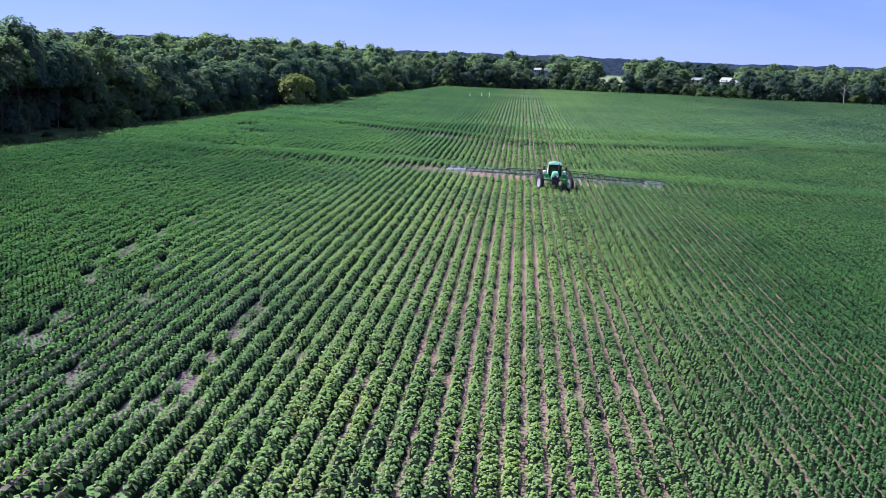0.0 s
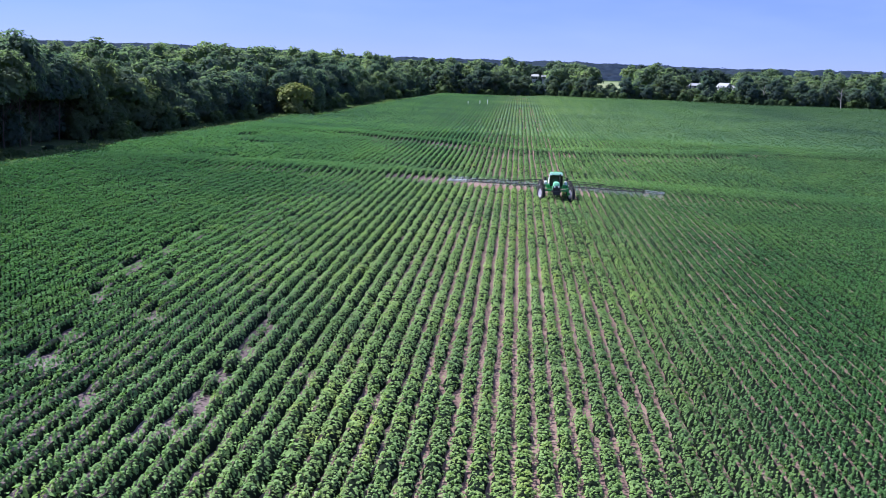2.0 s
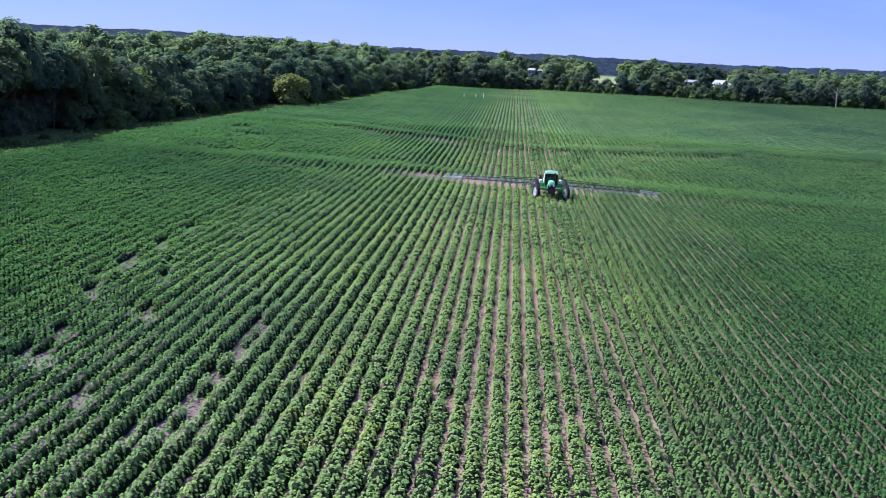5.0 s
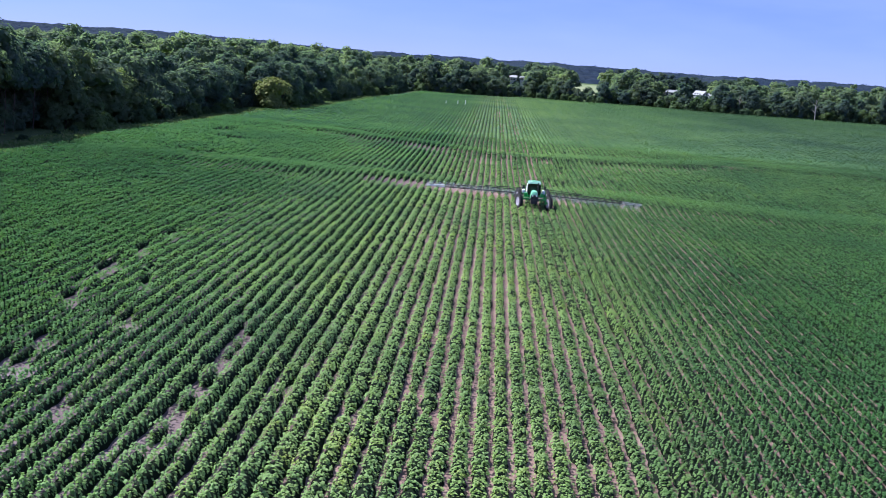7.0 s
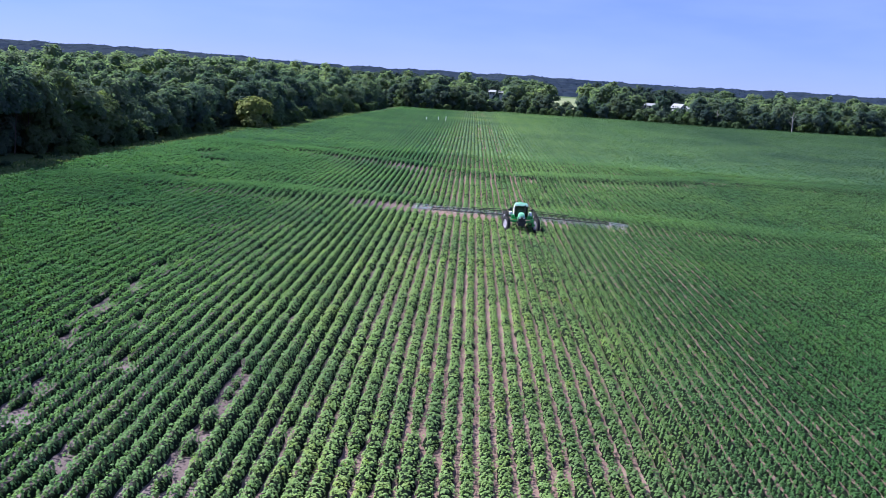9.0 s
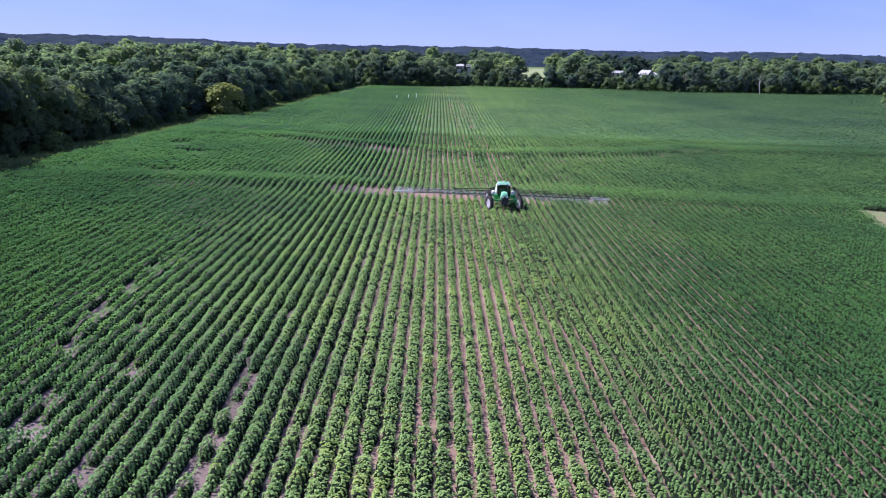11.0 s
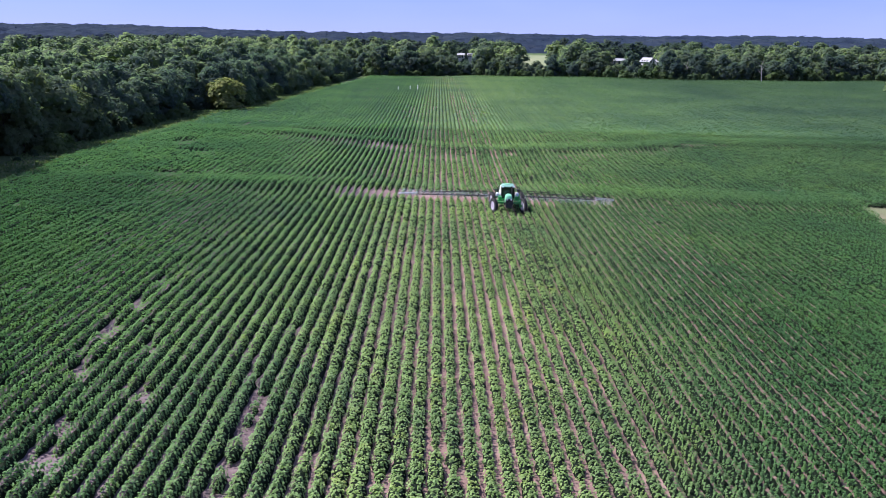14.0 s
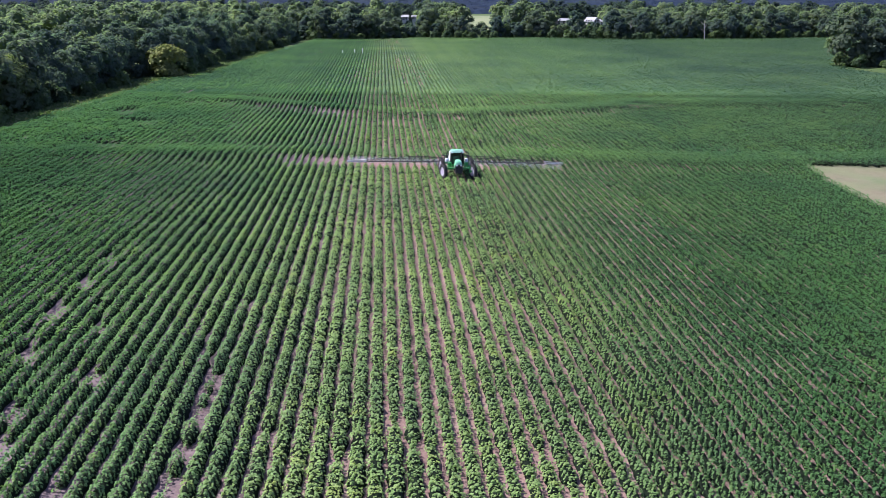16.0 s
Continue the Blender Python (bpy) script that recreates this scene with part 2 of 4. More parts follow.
def joined(pieces):
    vs, fs, base = [], [], 0
    for v, f in pieces:
        vs.append(v)
        fs.append(np.asarray(f) + base)
        base += len(v)
    return np.concatenate(vs), np.concatenate(fs)


def wave(x, y, seed):
    """A cheap smooth noise of about -1 to 1 over the plane, one wave about 1 long."""
    r = np.random.RandomState(seed)
    out = np.zeros(np.broadcast(x, y).shape)
    for _ in range(6):
        a, k, p = r.uniform(0, 2 * np.pi), r.uniform(3.5, 9.5), r.uniform(0, 2 * np.pi)
        out = out + np.sin(k * (x * np.cos(a) + y * np.sin(a)) + p)
    return out / 3.0


# ---- the lie of the land ----
RUN = ([-60, 0, 30, 45, 75, 110, 140, 185, 230, 327, 455, 520, 700, 1000, 1500, 7000],
       [-0.5, 0, 0.6, 0.95, 1.35, 1.6, 1.7, 2.4, 2.8, 4.5, 5.2, 7.0, 11, 12, 10, 4])
TERRACE_A = ([-60, -20, -10, 0, 11, 24, 38, 50, 90], [113, 118, 119.5, 119, 120, 121, 122.5, 125, 132])
TERRACE_B = ([-60, -29, -19, -10, -1, 8, 21, 31, 41, 62, 80, 120], [190, 183, 175.5, 170, 165, 163, 168, 172, 180, 182.5, 184.5, 190])


def smooth_run(y):
    return sum(np.interp(y + d, *RUN) for d in (-14, -7, 0, 7, 14)) / 5


def crest(x, y, line):
    d = y - np.interp(x, *line)
    return np.where(d < 0, np.exp(-(d / 3.2) ** 2), np.exp(-(d / 7.0) ** 2)) - 0.55 * np.exp(-((d - 11) / 5.0) ** 2)


def height(x, y):
    x, y = np.asarray(x, float), np.asarray(y, float)
    g = np.interp(y, [60, 185, 300], [1, 0.15, 0.0])
    u = np.clip(x, -75, 90) / 50
    z = smooth_run(y) + g * (-3.5 * u - 0.54 * u * u + 0.5 * u * np.clip(y, 0, 300) / 100)
    fade = np.interp(x, [-48, -25, 60, 90], [0.1, 1, 1, 0.3])
    return z + 0.38 * crest(x, y, TERRACE_A) * fade + 0.42 * crest(x, y, TERRACE_B) * fade


LEFT_EDGE = ([0, 60, 108, 117, 142, 166, 198, 232, 247, 288, 343, 420], [-50, -50, -50.5, -50, -53.5, -53, -51.5, -51, -44, -42, -36, -31])


def far_edge(x):
    return 438 + 7 * np.sin(x / 23.0) + 4 * np.sin(x / 9.0 + 1)


def in_field(x, y):
    """1 where the crop stands, 0 in the margins."""
    ok = (x > np.interp(y, *LEFT_EDGE) + 1.5) & (y < far_edge(x) - 3)
    bare = (x > 46.5 + 0.02 * (y - 100)) & (y > 84) & (y < 124.5 + 0.08 * (x - 47))
    wood = (x > np.interp(y, [200, 250, 273, 300], [121, 116, 113, 127])) & (y > 150) & (y < 300)
    return ok & ~bare & ~wood


# washed-out spots where plants are missing: x, y, half-width, half-length, loss
THIN_ROW = [(-11.05, 37.7, 0.45, 1.3, 0.9), (-10.9, 34.6, 0.4, 0.9, 0.8), (-11.05, 40.9, 0.4, 0.8, 0.85), (-11.05, 44.5, 0.4, 1.4, 0.9), (-11.0, 48.7, 0.45, 1.1, 0.9),
            (-11.0, 46.8, 0.35, 0.7, 0.6), (-11.3, 60.9, 0.4, 0.8, 0.7), (-10.2, 36.0, 0.3, 1.2, 0.6), (-12.0, 33.6, 0.3, 1.0, 0.7), (-7.8, 42.7, 0.3, 0.9, 0.6),
            (-2.6, 44.2, 0.3, 0.8, 0.4), (-2.2, 41.4, 0.3, 0.8, 0.35), (5.4, 43.6, 0.35, 1.2, 0.75), (6.7, 57.8, 0.35, 1.0, 0.4), (19.1, 51.5, 0.35, 1.6, 0.75), (26.0, 52.5, 0.35, 1.8, 0.65)]
WASHED = [(-18.3, 40.3, 0.5, 1.6, 1.0), (-18.7, 43.9, 0.4, 1.1, 0.85), (-18.7, 36.0, 0.5, 1.0, 0.8), (-20.9, 58.0, 0.5, 1.8, 1.0), (-21.0, 64.0, 0.4, 1.4, 0.95),
          (-20.7, 70.0, 0.4, 1.6, 0.75), (-20.4, 51.0, 0.5, 1.3, 0.9), (-16.6, 48.3, 0.55, 0.9, 1.0), (-14.7, 36.6, 0.45, 0.9, 0.9), (-21.2, 41.8, 0.5, 0.7, 0.8),
          (-35.4, 127.2, 1.7, 1.6, 1.0), (-41.9, 166.5, 1.6, 5.0, 0.8), (-36.4, 152.0, 2.4, 1.6, 0.6), (-39.7, 202.0, 2.4, 2.0, 1.0), (-36.2, 213.0, 2.6, 2.0, 0.7), (-34.1, 222.0, 2.0, 2.0, 0.6)]
CREST = [(-28.4, 179.4, 1.6, 1.6, 0.9), (-23.8, 175.0, 2.4, 1.2, 0.6), (-18.7, 171.6, 2.4, 1.4, 0.5), (-12.3, 168.0, 2.6, 2.2, 0.75), (-8.9, 166.0, 2.2, 2.2, 0.7), (-2.7, 156.0, 4.5, 3.0, 0.45),
         (8.5, 161.0, 1.0, 1.2, 0.7), (9.8, 147.0, 0.36, 4.0, 0.85), (16.1, 162.4, 2.0, 1.4, 0.6), (21.0, 164.5, 2.6, 1.5, 0.65), (26.2, 166.1, 2.0, 1.3, 0.45), (31.0, 169.0, 2.2, 1.6, 0.7),
         (36.0, 172.5, 2.0, 1.6, 0.6), (40.0, 180.0, 2.4, 2.0, 1.0), (45.5, 181.0, 3.0, 1.2, 0.7), (30.2, 151.6, 1.6, 1.4, 0.4)]
BANK = [(-11.0, 117.0, 3.4, 2.4, 0.95), (-6.0, 117.2, 3.6, 2.2, 0.9), (-1.5, 116.2, 3.0, 2.0, 0.85), (6.0, 117.3, 0.9, 1.6, 0.95), (7.8, 116.7, 0.8, 1.2, 0.7), (2.6, 116.0, 2.2, 1.6, 0.6),
        (10.0, 116.2, 1.2, 1.2, 0.5), (14.8, 117.8, 0.5, 1.6, 0.9), (16.2, 118.0, 0.5, 1.6, 0.8), (-16.0, 120.5, 3.0, 1.8, 0.5), (77.9, 229.0, 3.0, 1.0, 0.6), (79.4, 184.0, 3.0, 1.6, 0.9)]
GAPS = [(x, y, w, l * 0.85, k * 0.92) for x, y, w, l, k in THIN_ROW + WASHED] + [(x, y, w, l, k * (0.56 if w > 1.3 else 0.9)) for x, y, w, l, k in CREST + BANK]


def vigour(x, y):
    """How full the plants stand, 0 to about 1.15."""
    v = 0.97 + 0.08 * wave(x / 22, y / 45, 3) + 0.08 * wave(x / 4, y / 9, 4) + 0.07 * wave(x / 0.9, y / 3.0, 5)
    v = v - np.interp(y, [30, 70, 130], [0.04, 0.03, 0.0]) * np.exp(-((x + 3.5) / 7.0) ** 2)
    v = np.maximum(v, np.interp(x, [7, 10], [0.0, 0.98]))      # an even stand away from the wood
    for gx, gy, w, l, loss in GAPS:
        d = ((x - gx) / w) ** 2 + ((y - gy) / l) ** 2
        v = v - loss * np.exp(-d * d * 0.7)
    v = v - 0.75 * np.clip(wave(x / 2.2, y / 4.5, 21) - 1.02, 0, 1) * np.interp(x, [-45, -25, 0], [1.6, 1.2, 0.8])
    tracks = np.minimum(abs(x - 6.2 + 0.012 * (y - 125)), abs(x - 3.15 + 0.012 * (y - 125)) * 1.3)     # crop brushed aside behind the sprayer's wheels
    v = v - 0.4 * np.exp(-(tracks / 0.36) ** 2) * np.clip((y - 114) / 4, 0, 1)
    return np.clip(v, 0, 1.15)


# ---- ground ----
def ground():
    xs = np.concatenate([[-4500, -2600, -1500, -900, -550, -350, -240, -170, -125, -95, -75], np.arange(-62, 131, 1.6), [140, 155, 180, 220, 300, 420, 600, 900, 1500, 2600, 4500]])
    ys = np.concatenate([[-1200, -500, -200, -80, -30, 0, 12], np.arange(20, 260, 1.25), np.arange(260, 470, 5), [485, 505, 530, 560, 600, 650, 710, 780, 880, 1000, 1200, 1500, 1900, 2500, 3300, 4700]])
    X, Y = np.meshgrid(xs, ys)
    Z = height(X, Y)
    v = np.stack([X, Y, Z], -1).reshape(-1, 3)
    n, k = len(ys), len(xs)
    i = (np.arange(n - 1)[:, None] * k + np.arange(k - 1)[None]).ravel()
    me = solid("ground", v, np.stack([i, i + 1, i + k + 1, i + k], 1), SOIL, True)
    fx, fy = X.ravel(), Y.ravel()
    field = in_field(fx, fy) | ((fx > 46) & (fy > 84) & (fy < 127) & (fx < 140))
    cover = np.where(field, 0.0, 1.0)
    bare = (fx > 46) & (fy > 84) & (fy < 127)
    cover = np.where(bare, np.clip(0.8 + 0.25 * wave(fx / 9, fy / 5, 9) + np.interp(fx, [58, 90], [0, 0.5]), 0.3, 0.95), cover)
    at = me.attributes.new("cover", "FLOAT", "POINT")
    at.data.foreach_set("value", cover.astype(np.float32))
    mown = ((fy > 520) & (fy < 720) & (fx > 0.068 * fy) & (fx < 0.106 * fy)).astype(np.float32)
    edge = np.interp(fy, *LEFT_EDGE)
    dry = (fx > edge - 2.2) & (fx < edge + 1.6) & (fy > 112) & (fy < 300) & (wave(fx / 30, fy / 22, 31) > -0.1)   # dry grass along the wood
    mown = np.maximum(mown, dry * 0.9).astype(np.float32)
    mown = np.where(bare, 0.55, mown).astype(np.float32)
    me.attributes.new("mown", "FLOAT", "POINT").data.foreach_set("value", mown)
    return tagged(new("ground", me), "pinkish brown farm soil with grassy margins and two low terraces", "ground", kind="structure")


ground()


# ---- crop rows ----
ROW = 0.762
# crop is built only inside the wedge that the camera looks over
VIEW_WEDGE = lambda x, y: (x > -0.54 * np.maximum(y, 22) - 4) & (x < 0.48 * np.maximum(y, 22) + 6)


def row_core(x, y0, y1, step, rng, half=0.19, tall=0.3):
    """The closed inner hump of a row, with uneven flanks, as a strip of five lengthwise lines."""
    y = np.arange(y0, y1 + step * 0.5, step)
    if len(y) < 2:
        return None
    v = vigour(np.full_like(y, x), y)
    keep = in_field(np.full_like(y, x), y) & VIEW_WEDGE(np.full_like(y, x), y)
    grow = np.clip((v - 0.25) / 0.75, 0, 1.2) * (1 + 0.22 * rng.uniform(-1, 1, len(y)))
    g = height(np.full_like(y, x), y)
    a = np.array([-1, -0.62, 0, 0.62, 1])
    rise = np.array([-0.03, 0.72, 1.0, 0.72, -0.03])
    px = x + a[None] * half * grow[:, None] + rng.uniform(-0.04, 0.04, (len(y), 5))
    py = np.repeat(y[:, None], 5, 1) + rng.uniform(-0.2, 0.2, (len(y), 5)) * step
    pz = g[:, None] + rise[None] * tall * grow[:, None] * rng.uniform(0.8, 1.1, (len(y), 5)) - 0.02
    n = len(y)
    i = (np.arange(n - 1)[:, None] * 5 + np.arange(4)[None])
    ok = (keep & (grow > 0.12))
    ok = (ok[:-1] & ok[1:])
    i = i[ok].ravel()
    if not len(i):
        return None
    return np.stack([px, py, pz], -1).reshape(-1, 3), np.stack([i, i + 1, i + 6, i + 5], 1)


SPRAY = np.random.RandomState(77).uniform(0, 1, (4096, 3))


def row_leaves(x, y0, y1, per_metre, size, rng, half=0.28, tall=0.5):
    n = int((y1 - y0) * per_metre)
    tilt = 0.1
    y = rng.uniform(y0, y1, n)
    keep = in_field(np.full_like(y, x), y) & VIEW_WEDGE(np.full_like(y, x), y)
    v = vigour(np.full_like(y, x), y)
    keep &= rng.uniform(0, 1, n) < np.clip((v - 0.12) / 0.55, 0.1, 1)
    y, v = y[keep], v[keep]
    n = len(y)
    if not n:
        return None
    # each leaf belongs to one clump of plants, which has its own girth, height and place
    calm = x > 7 or x < -9          # fuller, more even plants
    pitch = 0.52 if y0 < 80 else 0.66 if y0 < 120 else 0.9
    rp = np.random.RandomState(int(abs(x) * 1000) + int(y0))
    along = y / pitch + 0.22 * np.sin(y * 2.1 + x * 7) + 0.13 * np.sin(y * 5.3 + x * 3)
    p = np.floor(along).astype(int)
    base = p.min()
    many = p.max() - base + 1
    even = 0.45 if calm else 1.0
    girth, stature, shift = 1 + even * rp.uniform(-0.14, 0.12, many), 1 + even * rp.uniform(-0.18, 0.12, many), even * rp.uniform(-0.045, 0.045, many)
    cut = rp.uniform(0.06, 0.3 if calm else 0.75, many)              # how deep the hollow between one clump and the next is
    e = (along - p - 0.5) * 2          # -1 to 1 through the clump
    a = rng.uniform(-1, 1, n)
    a = np.sign(a) * np.abs(a) ** 0.85
    k, d = p - base, np.abs(e) ** 2.2
    w = half * np.clip(v, 0.3, 1.2) * girth[k] * (1 - (0.2 if calm else 0.32) * d)
    h = tall * np.clip(v, 0.35, 1.15) * stature[k] * (1 - cut[k] * d)
    cap = float(np.interp(x, [-9, -5, 6, 10], [0.1, 0.26, 0.26, 0.1]))         # how high the outermost leaves hang
    z = height(np.full_like(y, x), y) + h * (cap + (1 - cap) * (1 - np.abs(a) ** (3.0 if -7 < x < 8 else 2.0)) ** 0.65) + rng.uniform(-0.06, 0.03, n) + 0.04
    u = a * w
    lean = np.zeros((n, 2))
    if y0 < 120:                           # leaves gather in sprays, each a small dome, with dark holes between
        cell = (0.26 if y0 < 80 else 0.33) * (1.35 if x > 8 else 1.0)
        off = 0.5 * (np.floor(y / cell).astype(int) % 2)
        iu, iy = np.floor(u / cell + off).astype(int), np.floor(y / cell).astype(int)
        h3 = SPRAY[(iu * 131 + iy * 37 + int(abs(x) * 977)) & 4095]
        du, dy = u - (iu - off + 0.2 + 0.6 * h3[:, 0]) * cell, y - (iy + 0.2 + 0.6 * h3[:, 1]) * cell
        loose = 1.0 if y0 < 50 else 0.55 if y0 < 80 else 0.35
        grip = (0.28 + 0.3 * h3[:, 2]) * loose      # some sprays gather more closely than others
        u, y = u - grip * du, y - grip * dy
        du, dy = du * (1 - grip) / cell, dy * (1 - grip) / cell
        z = z + (h3[:, 2] - 0.5) * (0.14 if x > 8 else 0.1) * loose - 0.16 * (du * du + dy * dy)
        lean = np.stack([du * 1.1 + (h3[:, 0] - 0.5) * 0.5, dy * 1.1 + (h3[:, 1] - 0.5) * 0.5], 1) * (0.5 + 0.5 * loose) * (0.6 if x > 7 else 1.0)
    c = np.stack([x + shift[k] + u + rng.uniform(-0.02, 0.02, n), y - e * d * pitch * 0.1, z], 1)
    nr = np.stack([np.sign(a) * np.abs(a) ** 1.6 * (0.8 if -7 < x < 8 else 1.3) + rng.normal(0, tilt, n) + lean[:, 0], e * d * 0.6 + rng.normal(0, tilt, n) + lean[:, 1], np.full(n, 0.95)], 1)
    return leaves(c, nr, size, rng)


def row_arrays(k):
    x = (k + 0.5) * ROW
    rng = np.random.RandomState(1000 + k)
    far = float(far_edge(x))
    core, leaf = [], []
    for y0, y1, per_metre, size, step in ((-12, 28, *((90, 0.072) if -9 < x < 12 else (18, 0.12)), 0.5), (28, 52, 108, 0.064, 0.4), (52, 80, 70, 0.072, 0.5), (80, 126, 38, 0.09, 0.8), (126, 200, 18, 0.13, 1.6), (200, far, 2.6, 0.22, 4.0)):
        lo, hi = max(y0, (abs(x) - 6) / 0.60 if abs(x) > 20 else -12), y1
        if lo >= hi - 0.5:
            continue
        stand = [0.7, 0.8, 1.02, 0.99, 0.87, 0.86] if y0 < 50 else [0.7, 0.8, 1.02, 0.99, 0.8, 0.76] if y0 < 75 else [0.68, 0.74, 1.02, 1.0, 0.74, 0.7] if y0 < 120 else [0.74, 0.78, 0.94, 1.02, 0.98, 0.98]
        wide = (1.0 if y0 < 190 else 1.3) * np.interp(x, [-40, -16, -6, 6, 10, 40], stand)
        tall = np.interp(x, [-30, -14, -7, -3, 6, 10], [0.76, 0.68, 0.58, 0.43, 0.43, 0.84])
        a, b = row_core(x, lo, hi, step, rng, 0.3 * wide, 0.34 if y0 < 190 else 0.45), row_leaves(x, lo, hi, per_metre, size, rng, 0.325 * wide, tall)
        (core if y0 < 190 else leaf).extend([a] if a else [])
        leaf += [b] if b else []
    return core, leaf


def crop_row(k):
    core, leaf = row_arrays(k)
    if not leaf:
        return
    x = (k + 0.5) * ROW
    row = tagged(new("soybean_row"), "leafy green soybean plants in a narrow row with soil showing beside" if -9 < x < 12 else "dense leafy green soybean plants in a long row", "crop row", "soybean rows of the field")
    # the core is near-black, standing in for shade between the leaves
    for name, bits, kind, mat in (("undergrowth", core, "stuff", ROW_SHADE), ("foliage", leaf, "stuff", CROP)):
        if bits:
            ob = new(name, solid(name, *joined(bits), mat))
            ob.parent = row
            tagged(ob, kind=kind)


for k in range(-72, 172):
    crop_row(k)
far_rows = [b for k in range(172, 245) for pair in [row_arrays(k)] for side in pair for b in side]
tagged(new("soybean_rows_beyond", solid("soybean_rows_beyond", *joined(far_rows), CROP)), "green soybean canopy on the far side of the field", "crop", kind="stuff")


# ---- trees ----
def crown_arrays(rng, tall, wide, count, size, base=0.18, lobes=14):
    """A domed crown of overlapping leaf masses: small dark hearts, broad overlapping sprays round them, single leaves outermost."""
    i = np.arange(lobes)
    h = base + (0.9 - base) * (i + 0.5) / lobes
    reach = wide * 0.66 * np.sin(np.pi * np.clip((h - base + 0.16) / (1.1 - base), 0, 1)) ** 0.6
    ang = i * 2.4 + rng.uniform(-0.6, 0.6, lobes)
    out = rng.uniform(0.55, 1.08, lobes)
    cs = np.stack([reach * np.cos(ang) * out, reach * np.sin(ang) * out, tall * (h + rng.uniform(-0.05, 0.05, lobes))], 1)
    rs = wide * rng.uniform(0.27, 0.46, lobes) * (14 / lobes) ** 0.35 * np.where(h < 0.72, 1.0, 0.8)
    middle = np.array([0, 0, tall * (0.45 + 0.4 * base)])
    flat = np.array([1, 1, 0.85])

    def hidden(p, depth):
        k = np.zeros(len(p), bool)
        for c, r in zip(cs, rs):
            k |= np.linalg.norm((p - c) / flat, axis=1) < r * depth
        return k

    def around(n, lo, hi):
        which = rng.choice(lobes, n, p=rs ** 2 / (rs ** 2).sum())
        d = rng.normal(size=(n, 3))
        d /= np.linalg.norm(d, axis=1, keepdims=True)
        d[:, 2] = np.where(d[:, 2] < -0.5, -d[:, 2], d[:, 2])
        p = cs[which] + d * (rs[which] * rng.uniform(lo, hi, n))[:, None] * flat
        far = p - middle
        far /= np.linalg.norm(far, axis=1, keepdims=True)
        return p, d * 0.55 + far * 0.5 + np.array([0, 0, 0.5])

    p, d = around(count * 2, 0.88, 1.24)
    keep = ~hidden(p, 0.88) & (p[:, 2] > 0.25)
    p, d = p[keep][:count], d[keep][:count]
    bits = [leaves(p, d + rng.normal(0, 0.34, d.shape), size, rng, 0.8)]
    q, d = around(lobes * 36, 0.82, 1.02)          # broad sprays
    keep = ~hidden(q, 0.8) & (q[:, 2] > 0.3)
    q, d = q[keep], d[keep]
    bits.append(leaves(q, d + rng.normal(0, 0.24, d.shape), rs.mean() * 0.25, rng, 0.85))
    for c, r in zip(cs, rs):                       # hearts
        n, m = 6, 4
        th, ph = np.meshgrid(np.arange(n) * 2 * np.pi / n, np.linspace(0.03, np.pi - 0.03, m))
        b = np.stack([np.sin(ph) * np.cos(th), np.sin(ph) * np.sin(th), 0.85 * np.cos(ph)], -1) * r * 0.68 * rng.uniform(0.9, 1.05, (m, n, 1)) + c
        a, j = np.meshgrid(np.arange(m - 1), np.arange(n), indexing="ij")
        f = np.stack([a * n + j, (a + 1) * n + j, (a + 1) * n + (j + 1) % n, a * n + (j + 1) % n], -1).reshape(-1, 4)
        bits.append((b.reshape(-1, 3), f))
    return joined(bits)


def trunk_bm(rng, tall, wide, thick):
    bm = bmesh.new()
    lean = Vector((rng.uniform(-0.3, 0.3), rng.uniform(-0.3, 0.3), 0))
    p, q = Vector((0, 0, -0.3)), Vector((0, 0, tall * 0.35)) + lean
    tube(bm, p, q, thick, thick * 0.7, 7)
    tube(bm, q, q + Vector((lean.x, lean.y, tall * 0.4)), thick * 0.7, thick * 0.25, 6)
    for i in range(5):
        a = i * 1.26 + rng.uniform(-0.4, 0.4)
        s = Vector((0, 0, 0)).lerp(q, 0.6 + 0.1 * i)
        tube(bm, s, s + Vector((math.cos(a) * wide * 0.5, math.sin(a) * wide * 0.5, tall * rng.uniform(0.15, 0.3))), thick * 0.4, thick * 0.12, 5)
    return bm


def make_tree(name, seed, tall, wide, count, size, leaf, label, category="tree", base=0.18, lobes=14, thick=0.2):
    rng = np.random.RandomState(seed)
    thing = tagged(new(name), label, category)
    part("trunk", trunk_bm(rng, tall, wide, thick), BARK, thing)
    v, f = crown_arrays(rng, tall, wide, count, size, base, lobes)
    crown = new("crown", solid("crown", v, f, leaf))
    crown.parent = thing
    return thing


